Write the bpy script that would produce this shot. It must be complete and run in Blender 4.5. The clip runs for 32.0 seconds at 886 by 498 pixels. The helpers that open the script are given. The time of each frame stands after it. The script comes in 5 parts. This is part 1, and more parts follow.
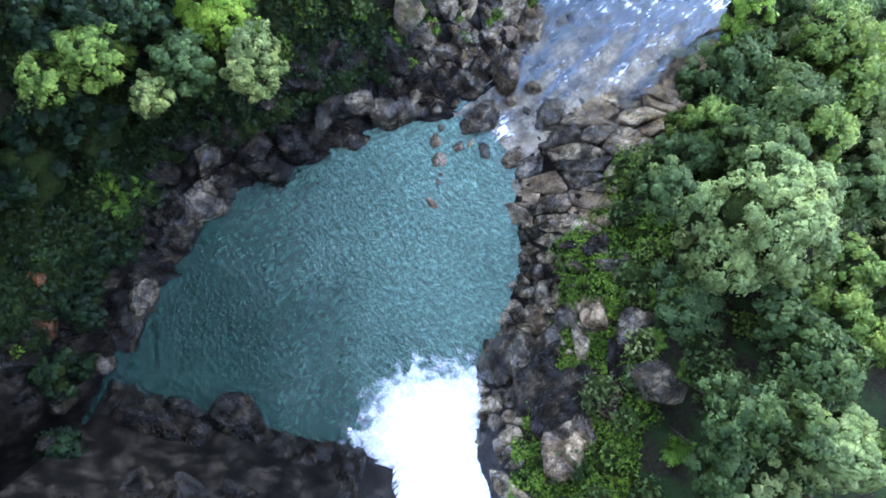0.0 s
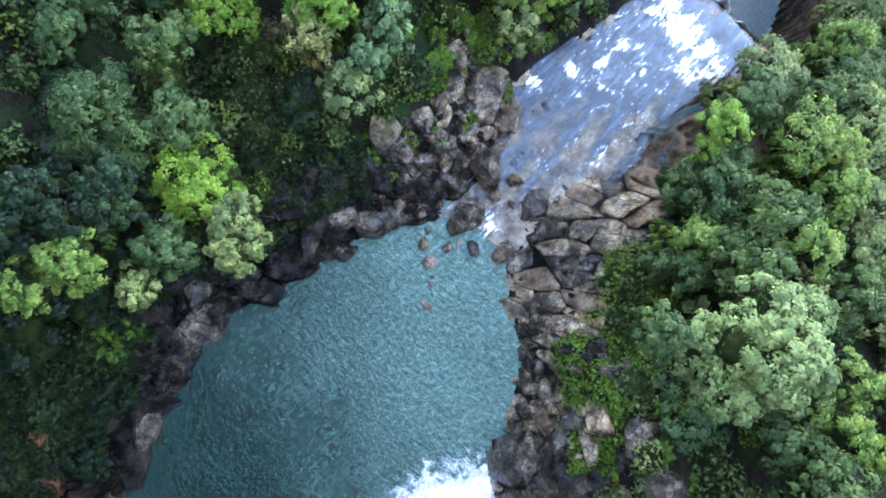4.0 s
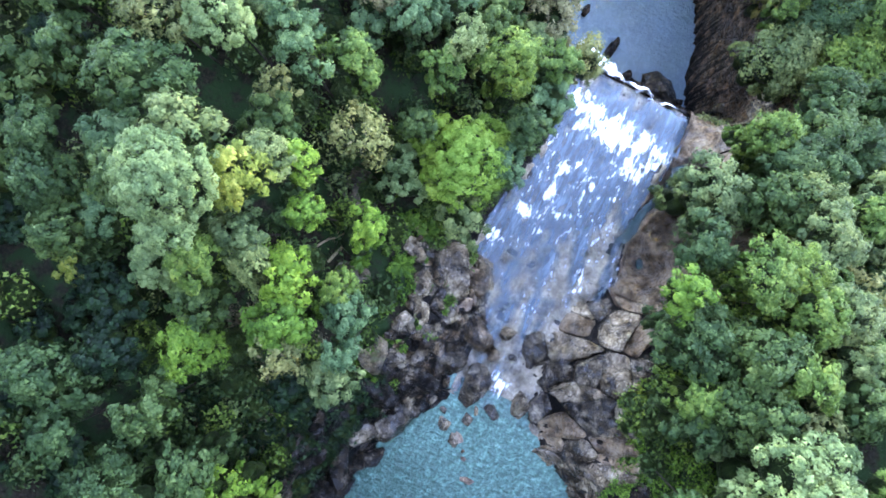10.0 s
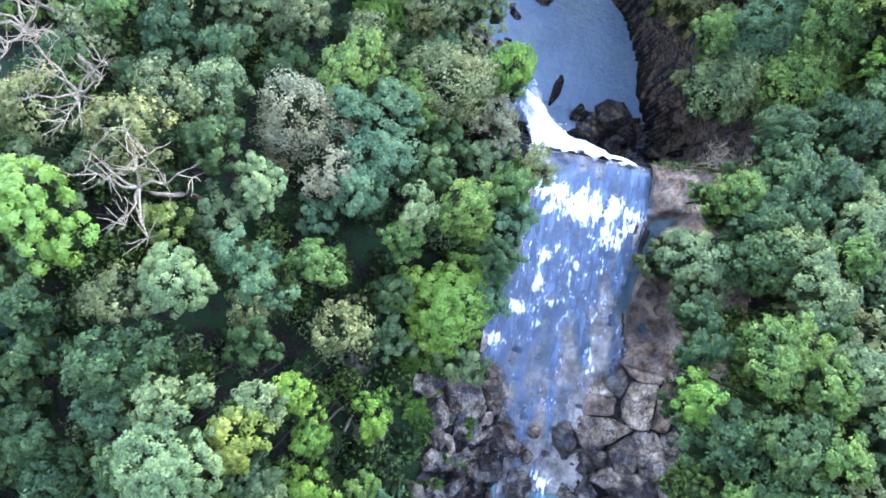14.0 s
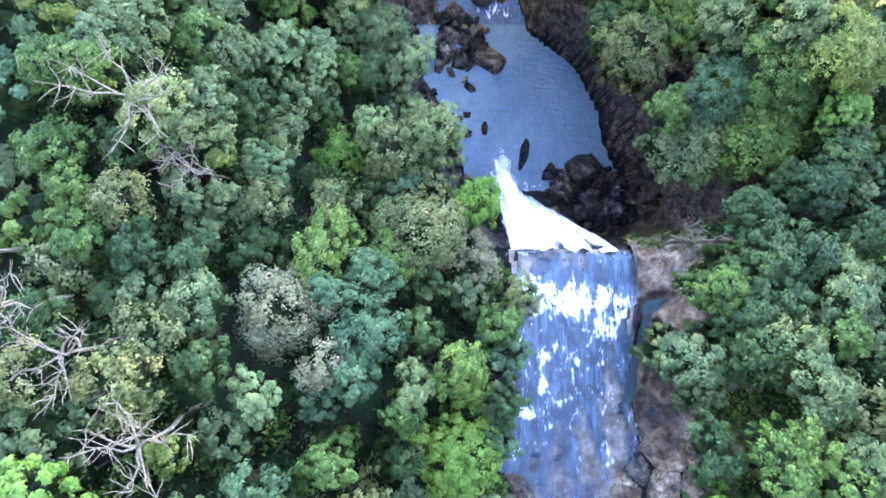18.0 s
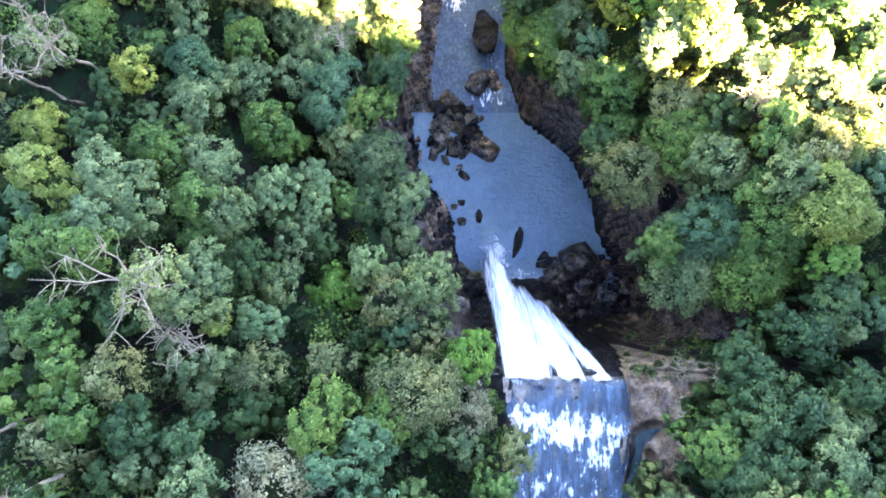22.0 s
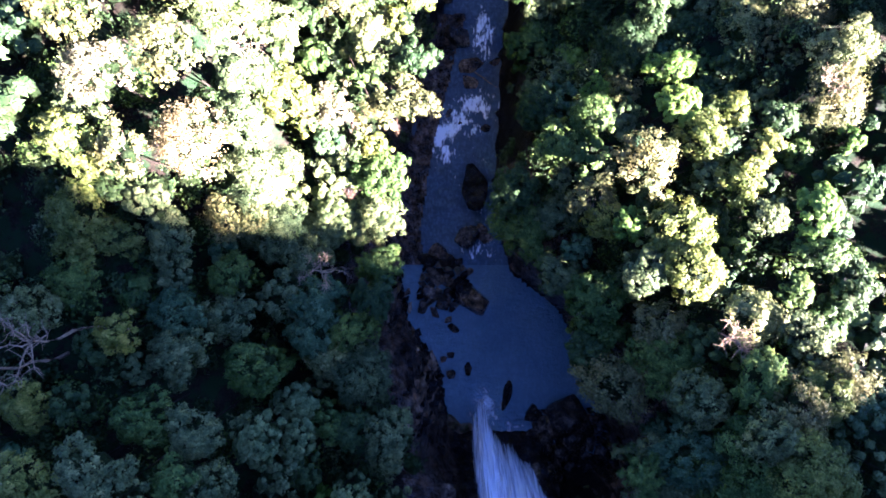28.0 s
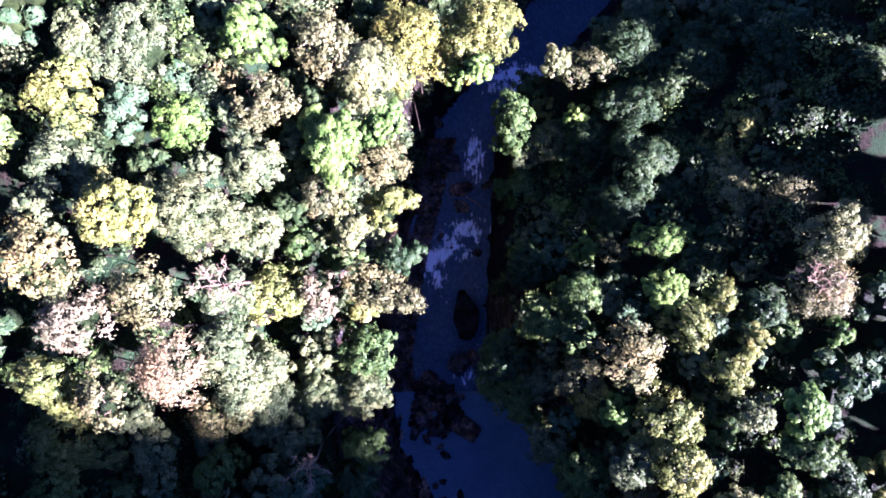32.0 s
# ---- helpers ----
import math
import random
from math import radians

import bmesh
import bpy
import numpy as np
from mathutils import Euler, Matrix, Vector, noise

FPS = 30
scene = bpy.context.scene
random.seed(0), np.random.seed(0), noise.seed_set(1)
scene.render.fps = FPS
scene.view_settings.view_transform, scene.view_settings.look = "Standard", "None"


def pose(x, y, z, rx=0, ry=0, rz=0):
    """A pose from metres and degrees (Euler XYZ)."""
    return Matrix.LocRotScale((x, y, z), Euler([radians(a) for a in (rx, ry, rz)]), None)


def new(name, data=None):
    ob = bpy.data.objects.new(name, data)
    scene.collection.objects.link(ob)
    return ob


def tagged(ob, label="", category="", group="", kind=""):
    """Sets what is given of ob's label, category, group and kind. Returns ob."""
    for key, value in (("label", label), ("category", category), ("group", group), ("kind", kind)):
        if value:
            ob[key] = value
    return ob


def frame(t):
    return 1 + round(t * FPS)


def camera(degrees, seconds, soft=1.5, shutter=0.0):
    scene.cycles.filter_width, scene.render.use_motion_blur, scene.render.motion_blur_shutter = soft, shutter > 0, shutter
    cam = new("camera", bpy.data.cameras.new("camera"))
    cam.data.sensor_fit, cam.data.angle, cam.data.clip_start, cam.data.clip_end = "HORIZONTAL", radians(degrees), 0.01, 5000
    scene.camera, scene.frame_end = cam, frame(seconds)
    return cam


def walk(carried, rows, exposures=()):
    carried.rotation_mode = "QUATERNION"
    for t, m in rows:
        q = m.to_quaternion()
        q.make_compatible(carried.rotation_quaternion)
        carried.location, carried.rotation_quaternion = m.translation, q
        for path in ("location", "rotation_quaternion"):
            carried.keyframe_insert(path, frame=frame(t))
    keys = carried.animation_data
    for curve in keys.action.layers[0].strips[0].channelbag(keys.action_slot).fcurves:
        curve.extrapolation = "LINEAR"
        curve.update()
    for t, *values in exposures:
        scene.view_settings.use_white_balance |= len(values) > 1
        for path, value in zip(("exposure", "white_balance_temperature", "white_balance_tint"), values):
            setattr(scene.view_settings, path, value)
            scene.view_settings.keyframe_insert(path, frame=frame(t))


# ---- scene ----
import collections

cam = camera(79.0, 32.0, soft=1.7)
PATH = [
    (0.0, -0.00, -0.00, 55.14, -0.37, 0.26, 51.70),
    (0.5, -0.97, 0.79, 55.13, -0.41, 0.23, 51.18),
    (1.0, -1.93, 1.59, 55.11, -0.45, 0.19, 50.58),
    (1.5, -2.89, 2.40, 55.10, -0.46, 0.11, 49.85),
    (2.0, -3.87, 3.23, 55.08, -0.46, 0.02, 49.08),
    (2.5, -4.86, 4.10, 55.07, -0.45, -0.08, 48.34),
    (3.0, -5.87, 4.99, 55.04, -0.43, -0.21, 47.63),
    (3.5, -6.88, 5.92, 55.02, -0.43, -0.34, 46.88),
    (5.5, -10.87, 10.12, 54.99, -0.45, -0.64, 41.84),
    (6.0, -11.72, 11.34, 55.03, -0.40, -0.59, 40.39),
    (6.5, -12.54, 12.59, 55.09, -0.34, -0.52, 38.95),
    (7.0, -13.33, 13.87, 55.17, -0.27, -0.42, 37.48),
    (7.5, -14.06, 15.17, 55.27, -0.21, -0.31, 35.94),
    (8.0, -14.75, 16.51, 55.39, -0.15, -0.18, 34.27),
    (8.5, -15.39, 17.87, 55.51, -0.10, -0.06, 32.46),
    (9.0, -15.98, 19.26, 55.62, -0.06, 0.06, 30.55),
    (9.5, -16.52, 20.67, 55.73, -0.01, 0.16, 28.59),
    (10.0, -17.02, 22.09, 55.83, 0.04, 0.24, 26.60),
    (10.5, -17.48, 23.54, 55.91, 0.09, 0.31, 24.60),
    (11.0, -17.91, 25.02, 55.98, 0.11, 0.38, 22.62),
    (11.5, -18.31, 26.53, 56.02, 0.09, 0.47, 20.68),
    (12.0, -18.67, 28.07, 56.04, 0.04, 0.56, 18.77),
    (12.5, -18.98, 29.64, 56.05, -0.02, 0.62, 16.86),
    (13.0, -19.25, 31.23, 56.07, -0.08, 0.67, 14.91),
    (13.5, -19.49, 32.84, 56.10, -0.14, 0.71, 12.95),
    (14.0, -19.69, 34.45, 56.14, -0.19, 0.73, 11.00),
    (14.5, -19.87, 36.07, 56.17, -0.22, 0.73, 9.05),
    (16.5, -20.03, 42.40, 56.27, -0.13, 0.65, 2.12),
    (17.0, -20.04, 44.05, 56.34, -0.12, 0.56, 0.65),
    (17.5, -20.05, 45.71, 56.41, -0.12, 0.50, 0.16),
    (18.0, -20.07, 47.39, 56.49, -0.12, 0.44, 0.10),
    (18.5, -20.10, 49.08, 56.56, -0.14, 0.35, 0.05),
    (19.0, -20.14, 50.80, 56.63, -0.15, 0.26, 0.02),
    (19.5, -20.18, 52.55, 56.69, -0.16, 0.17, 0.01),
    (20.0, -20.20, 54.33, 56.74, -0.17, 0.09, 0.02),
    (20.5, -20.21, 56.13, 56.78, -0.18, 0.01, 0.04),
    (21.0, -20.19, 57.97, 56.80, -0.17, -0.06, 0.04),
    (21.5, -20.16, 59.83, 56.81, -0.15, -0.11, 0.04),
    (22.0, -20.10, 61.71, 56.81, -0.11, -0.15, 0.02),
    (22.5, -20.01, 63.61, 56.81, -0.06, -0.17, -0.01),
    (23.0, -19.90, 65.51, 56.80, -0.02, -0.19, -0.03),
    (23.5, -19.77, 67.45, 56.80, 0.03, -0.19, -0.05),
    (24.0, -19.63, 69.40, 56.80, 0.07, -0.19, -0.06),
    (24.5, -19.48, 71.38, 56.82, 0.09, -0.19, -0.06),
    (25.0, -19.33, 73.37, 56.84, 0.13, -0.17, -0.04),
    (25.5, -19.18, 75.38, 56.86, 0.18, -0.14, -0.01),
    (27.5, -18.47, 83.80, 57.06, 0.37, -0.11, 0.12),
    (28.0, -18.24, 86.13, 57.14, 0.31, -0.05, 0.18),
    (28.5, -18.00, 88.52, 57.22, 0.27, 0.00, 0.25),
    (29.0, -17.75, 90.99, 57.28, 0.25, 0.05, 0.32),
    (29.5, -17.50, 93.53, 57.31, 0.26, 0.10, 0.34),
    (30.0, -17.25, 96.14, 57.31, 0.29, 0.15, 0.28),
    (30.5, -16.99, 98.81, 57.28, 0.34, 0.20, 0.18),
    (31.0, -16.73, 101.50, 57.22, 0.38, 0.24, 0.07),
    (31.5, -16.47, 104.19, 57.15, 0.40, 0.30, -0.01),
    (32.0, -16.22, 106.88, 57.08, 0.36, 0.37, -0.07),
]
EXPOSURES = [(0, 9.3, 8300, 21), (9, 9.4, 7800, 25), (16.5, 9.25, 6500, 30), (21, 9.1, 6400, 29), (23, 8.7, 6550, 28), (25.5, 7.5, 5850, 33), (28, 6.0, 4600, 52), (32, 4.65, 4400, 74)]
walk(cam, [(t, pose(x, y, z, rx, ry, rz)) for t, x, y, z, rx, ry, rz in PATH], EXPOSURES)

# ---- world and sun ----
SUN_EL, SUN_AZ = radians(27.0), math.atan2(-0.38, 0.925)
to_sun = Vector((math.cos(SUN_AZ) * math.cos(SUN_EL), math.sin(SUN_AZ) * math.cos(SUN_EL), math.sin(SUN_EL)))
world = bpy.data.worlds.new("sky")
scene.world = world
world.use_nodes = True
wn = world.node_tree.nodes
sky = wn.new("ShaderNodeTexSky")
sky.sky_type, sky.sun_disc = "NISHITA", False
sky.sun_elevation, sky.sun_rotation = SUN_EL, math.pi / 2 - SUN_AZ
sky.air_density, sky.dust_density, sky.altitude = 0.8, 0.3, 2200
world.node_tree.links.new(sky.outputs[0], wn["Background"].inputs[0])
wn["Background"].inputs[1].default_value = 0.0105
lamp = bpy.data.lights.new("sun", "SUN")
lamp.energy, lamp.angle, lamp.color = 4.2, radians(0.9), (1.0, 0.78, 0.44)
sun = new("sun", lamp)
sun.matrix_world = Matrix.Translation((60, 0, 120)) @ to_sun.to_track_quat("Z", "Y").to_matrix().to_4x4()


# ---- materials ----
def mat(name):
    m = bpy.data.materials.new(name)
    m.use_nodes = True
    nt = m.node_tree
    return m, nt, nt.nodes["Principled BSDF"]


def nd(nt, kind, **kw):
    n = nt.nodes.new("ShaderNode" + kind)
    for k, v in kw.items():
        n.inputs[k.replace("_", " ")].default_value = v
    return n


def ramp(nt, fac, stops):
    n = nt.nodes.new("ShaderNodeValToRGB")
    el = n.color_ramp.elements
    while len(el) < len(stops):
        el.new(0.5)
    for e, (p, c) in zip(el, stops):
        e.position, e.color = p, (*c, 1)
    nt.links.new(fac, n.inputs[0])
    return n.outputs[0]


def mix(nt, fac, a, b, mode="MIX"):
    n = nt.nodes.new("ShaderNodeMix")
    n.data_type, n.blend_type = "RGBA", mode
    for sock, v in ((n.inputs[0], fac), (n.inputs[6], a), (n.inputs[7], b)):
        if isinstance(v, bpy.types.NodeSocket):
            nt.links.new(v, sock)
        else:
            sock.default_value = v if isinstance(v, float) else (*v, 1)
    return n.outputs[2]


def coords(nt, scale=(1, 1, 1), local=False):
    tc = nt.nodes.new("ShaderNodeTexCoord")
    mp = nt.nodes.new("ShaderNodeMapping")
    mp.inputs["Scale"].default_value = scale
    if local:
        nt.links.new(tc.outputs["Object"], mp.inputs[0])
    else:
        geo = nt.nodes.new("ShaderNodeNewGeometry")
        nt.links.new(geo.outputs["Position"], mp.inputs[0])
    return mp.outputs[0]


def noise_tex(nt, vec, scale, detail=6.0, rough=0.6):
    n = nd(nt, "TexNoise", Scale=scale, Detail=detail, Roughness=rough)
    nt.links.new(vec, n.inputs["Vector"])
    return n.outputs[0]


def bump(nt, bsdf, height, strength, dist):
    b = nd(nt, "Bump", Strength=strength, Distance=dist)
    nt.links.new(height, b.inputs["Height"])
    nt.links.new(b.outputs[0], bsdf.inputs["Normal"])


def leaf_mat(name, dark, light, tip, warm=(1.15, 1.05, 0.85)):
    """Foliage: dark, usual and lightest leaf; tone varies from clump to clump, leaf to leaf and tree to tree."""
    m, nt, b = mat(name)
    oi = nt.nodes.new("ShaderNodeObjectInfo")
    geo = nt.nodes.new("ShaderNodeNewGeometry")
    att = nt.nodes.new("ShaderNodeAttribute")
    att.attribute_name = "tone"
    fine = mix(nt, 0.4, noise_tex(nt, coords(nt), 1.1, 4.0, 0.6), noise_tex(nt, coords(nt), 7.0, 3.0, 0.6))
    one = nd(nt, "Math")
    one.operation = "MULTIPLY_ADD"
    nt.links.new(geo.outputs["Random Per Island"], one.inputs[0])
    one.inputs[1].default_value = 0.16
    nt.links.new(fine, one.inputs[2])
    two = nd(nt, "Math")
    two.operation = "MULTIPLY_ADD"
    nt.links.new(att.outputs["Fac"], two.inputs[0])
    two.inputs[1].default_value = 0.2
    nt.links.new(one.outputs[0], two.inputs[2])
    col = ramp(nt, two.outputs[0], [(0.48, dark), (0.68, light), (0.9, tip)])
    big = noise_tex(nt, coords(nt), 0.25, 2.0)
    col = mix(nt, 0.5, col, ramp(nt, big, [(0.36, (0.62, 0.72, 0.74)), (0.5, (1.0, 1.0, 1.0)), (0.66, warm)]), "MULTIPLY")
    tint = ramp(nt, oi.outputs["Random"], [(0.0, (0.72, 0.8, 0.82)), (0.5, (1.0, 1.0, 1.0)), (1.0, (1.22, 1.12, 0.95))])
    col = mix(nt, 0.8, col, tint, "MULTIPLY")
    nt.links.new(col, b.inputs["Base Color"])
    b.inputs["Roughness"].default_value = 0.5
    b.inputs["Specular IOR Level"].default_value = 0.1
    tr = nt.nodes.new("ShaderNodeBsdfTranslucent")
    nt.links.new(col, tr.inputs[0])
    ms = nd(nt, "MixShader", Fac=0.25)
    nt.links.new(b.outputs[0], ms.inputs[1])
    nt.links.new(tr.outputs[0], ms.inputs[2])
    nt.links.new(ms.outputs[0], nt.nodes["Material Output"].inputs[0])
    return m


LEAF = {
    "green": leaf_mat("leaf_green", (0.02, 0.042, 0.008), (0.062, 0.112, 0.02), (0.15, 0.2, 0.042)),
    "grey": leaf_mat("leaf_grey_green", (0.028, 0.048, 0.016), (0.085, 0.118, 0.038), (0.19, 0.215, 0.074)),
    "sage": leaf_mat("leaf_sage", (0.038, 0.068, 0.02), (0.11, 0.155, 0.05), (0.21, 0.255, 0.09)),
    "pale": leaf_mat("leaf_pale", (0.05, 0.07, 0.018), (0.145, 0.175, 0.05), (0.29, 0.3, 0.11), (1.3, 1.15, 0.75)),
    "teal": leaf_mat("leaf_blue_green", (0.016, 0.043, 0.016), (0.053, 0.1, 0.038), (0.12, 0.18, 0.07), (1.0, 1.0, 0.9)),
    "lime": leaf_mat("leaf_lime", (0.045, 0.095, 0.009), (0.108, 0.19, 0.026), (0.19, 0.285, 0.055), (1.2, 1.05, 0.8)),
    "yellow": leaf_mat("leaf_yellow_green", (0.042, 0.064, 0.008), (0.12, 0.15, 0.024), (0.25, 0.255, 0.055), (1.4, 1.15, 0.75)),
    "olive": leaf_mat("leaf_olive", (0.04, 0.051, 0.014), (0.11, 0.12, 0.036), (0.225, 0.215, 0.075), (1.4, 1.1, 0.9)),
    "buff": leaf_mat("leaf_buff", (0.075, 0.068, 0.026), (0.172, 0.155, 0.07), (0.295, 0.26, 0.13), (1.2, 1.05, 0.85)),
    # dark foliage, also used to paint slope shade by leaf colour
    "dark": leaf_mat("leaf_dark", (0.01, 0.026, 0.007), (0.032, 0.062, 0.018), (0.08, 0.12, 0.036)),
    # near-black leaf: the shady bank's darkness is put into the colour
    "deep": leaf_mat("leaf_painted_shade", (0.002, 0.006, 0.003), (0.006, 0.017, 0.007), (0.022, 0.055, 0.018)),
    "bright": leaf_mat("leaf_bright", (0.026, 0.066, 0.007), (0.075, 0.145, 0.018), (0.16, 0.25, 0.036)),
    "dry": leaf_mat("dry_brush", (0.03, 0.024, 0.015), (0.1, 0.085, 0.05), (0.2, 0.17, 0.1)),
}


def bark_mat(name, dark, light, grain=(3, 3, 0.8)):
    m, nt, b = mat(name)
    n = noise_tex(nt, coords(nt, grain), 2.5)
    nt.links.new(ramp(nt, n, [(0.3, dark), (0.7, light)]), b.inputs["Base Color"])
    b.inputs["Roughness"].default_value = 0.85
    b.inputs["Specular IOR Level"].default_value = 0.1
    bump(nt, b, n, 0.6, 0.03)
    return m


# near-black cores: the shade between leaves is painted inside the crown
CROWN_SHADE = leaf_mat("crown_inner_shade", (0.003, 0.007, 0.002), (0.016, 0.03, 0.007), (0.05, 0.08, 0.02))
bump(CROWN_SHADE.node_tree, CROWN_SHADE.node_tree.nodes["Principled BSDF"], noise_tex(CROWN_SHADE.node_tree, coords(CROWN_SHADE.node_tree), 4.5, 4.0, 0.7), 1.0, 0.5)
BARK = bark_mat("bark_brown", (0.008, 0.006, 0.004), (0.032, 0.025, 0.017))
DEADWOOD = bark_mat("bleached_deadwood", (0.085, 0.062, 0.034), (0.29, 0.22, 0.13))


def rock_look(nt, dark, mid, light, joints=0.5, blotch=1.0):
    """Colour and relief of jointed, stained rock."""
    v = coords(nt)
    warp = nd(nt, "TexNoise", Scale=0.7, Detail=3.0)
    nt.links.new(v, warp.inputs["Vector"])
    sc = nt.nodes.new("ShaderNodeVectorMath")
    sc.operation = "SCALE"
    sc.inputs["Scale"].default_value = 1.6
    nt.links.new(warp.outputs["Color"], sc.inputs[0])
    ad = nt.nodes.new("ShaderNodeVectorMath")
    nt.links.new(v, ad.inputs[0])
    nt.links.new(sc.outputs[0], ad.inputs[1])
    cells = nd(nt, "TexVoronoi", Scale=0.75)
    cells.feature = "DISTANCE_TO_EDGE"
    tones = nd(nt, "TexVoronoi", Scale=0.75)
    for n in (cells, tones):
        nt.links.new(ad.outputs[0], n.inputs["Vector"])
    n1 = noise_tex(nt, v, 0.6, 9.0, 0.7)
    n2 = noise_tex(nt, coords(nt, (1, 1, 3)), 2.6, 9.0, 0.75)
    n4 = noise_tex(nt, coords(nt, (1, 1, 1.6)), 8.0, 6.0, 0.75)
    col = ramp(nt, n1, [(0.38, dark), (0.5, mid), (0.63, light)])
    tone = nt.nodes.new("ShaderNodeSeparateColor")
    nt.links.new(tones.outputs["Color"], tone.inputs[0])
    col = mix(nt, 0.7 * blotch, col, ramp(nt, tone.outputs[0], [(0.0, (0.35, 0.34, 0.34)), (0.5, (0.95, 0.93, 0.9)), (1.0, (1.5, 1.48, 1.5))]), "MULTIPLY")
    col = mix(nt, 0.75 * blotch, col, ramp(nt, n2, [(0.36, (0.25, 0.23, 0.21)), (0.5, (0.9, 0.88, 0.85)), (0.64, (1.6, 1.6, 1.6))]), "MULTIPLY")
    col = mix(nt, 0.6 * blotch, col, ramp(nt, n4, [(0.36, (0.3, 0.29, 0.29)), (0.52, (0.9, 0.9, 0.9)), (0.7, (1.6, 1.57, 1.53))]), "MULTIPLY")
    crack = ramp(nt, cells.outputs["Distance"], [(0.0, (0, 0, 0)), (0.045, (1, 1, 1))])
    col = mix(nt, joints, col, ramp(nt, crack, [(0.0, (0.1, 0.09, 0.085)), (0.8, (1, 1, 1))]), "MULTIPLY")
    high = mix(nt, 0.4 * joints, mix(nt, 0.4, n2, n4), crack)
    return col, high, n2


def rock_mat(name, dark, mid, light, rough, moss=0.0, joints=0.12, blotch=1.0, wet_gloss=0.55):
    m, nt, b = mat(name)
    oi = nt.nodes.new("ShaderNodeObjectInfo")
    col, high, n2 = rock_look(nt, dark, mid, light, joints, blotch)
    col = mix(nt, 0.6, col, ramp(nt, oi.outputs["Random"], [(0.0, (0.3, 0.28, 0.26)), (0.5, (0.9, 0.86, 0.8)), (1.0, (1.5, 1.46, 1.4))]), "MULTIPLY")
    if moss:
        n3 = noise_tex(nt, coords(nt), 0.8, 5.0)
        f = ramp(nt, n3, [(0.62 - 0.25 * moss, (0, 0, 0)), (0.7, (1, 1, 1))])
        col = mix(nt, f, col, (0.05, 0.07, 0.018))
    nt.links.new(col, b.inputs["Base Color"])
    wet = noise_tex(nt, coords(nt), 0.9, 5.0, 0.65)
    nt.links.new(ramp(nt, wet, [(0.42, (0.05,) * 3), (0.66, (wet_gloss,) * 3)]), b.inputs["Specular IOR Level"])
    rr = ramp(nt, n2, [(0.35, (rough * 0.5,) * 3), (0.65, (min(1, rough * 1.5),) * 3)])
    nt.links.new(rr, b.inputs["Roughness"])
    bump(nt, b, high, 1.0, 0.28)
    return m


# wet rock, taken near black so the bank's shade sits in its colour
ROCK_WET_SHADE = rock_mat("wet_rock_painted_shade", (0.00312, 0.00245, 0.00168), (0.00936, 0.007154, 0.00504), (0.0468, 0.03528, 0.02352), 0.22, wet_gloss=0.5)
ROCK_SLATE = rock_mat("wet_slate_rock", (0.01144, 0.00833, 0.00546), (0.0572, 0.04312, 0.02856), (0.2184, 0.1744, 0.1193), 0.2, 0.0, 0.7, 0.85, 1.0)
# pale patches hold the wet sky sheen in this rock's colour
ROCK_GREY = rock_mat("grey_brown_rock", (0.0312, 0.02156, 0.0126), (0.1768, 0.1303, 0.08064), (0.4368, 0.343, 0.2268), 0.22, 0.0, 0.75, 0.75, 1.0)
ROCK_MOSSY = rock_mat("mossy_rock", (0.0312, 0.0245, 0.01428), (0.104, 0.0784, 0.0462), (0.2704, 0.2107, 0.1344), 0.4, 0.35, 0.5)
ROCK_BROWN = rock_mat("brown_ledge_rock", (0.0624, 0.0392, 0.02184), (0.208, 0.1392, 0.08232), (0.3952, 0.2842, 0.1764), 0.35, 0.0, 0.35, 0.7, 0.7)
ROCK_CLIFF = rock_mat("dark_gorge_rock", (0.01248, 0.00833, 0.00504), (0.0624, 0.04116, 0.02436), (0.2288, 0.1568, 0.09576), 0.3, 0.0, 0.6, wet_gloss=0.8)
ROCK_SLAB = rock_mat("smooth_slab_rock", (0.1248, 0.09604, 0.06552), (0.2704, 0.2156, 0.1495), (0.4368, 0.3577, 0.252), 0.25, 0.0, 0.12, 0.22, 0.9)
ROCK_BANK = rock_mat("dark_brown_bank_rock", (0.0208, 0.01323, 0.00714), (0.0936, 0.06272, 0.03696), (0.312, 0.2205, 0.1344), 0.22, 0.0, 0.6, 0.85, 1.0)
ROCK_RUST = rock_mat("rust_stained_rock", (0.0312, 0.01176, 0.00504), (0.1144, 0.0392, 0.01344), (0.2288, 0.0882, 0.0336), 0.5)
ROCK_PALE = rock_mat("pale_pink_rock", (0.104, 0.07056, 0.04872), (0.26, 0.1813, 0.126), (0.416, 0.3038, 0.2184), 0.5)


# ---- lie of the land: along the river (y) the banks, the bed and the slopes on either side ----
BED = [(-60, 0), (9, 0), (11, -0.3), (20, -0.9), (33, -1.8), (46.5, -3.0), (47.6, -4.0), (50, -16), (53, -25), (57, -31.6), (83, -31.9), (100, -32.4), (122, -33.2), (135, -33.6), (139, -35.5), (170, -36.5), (400, -42)]
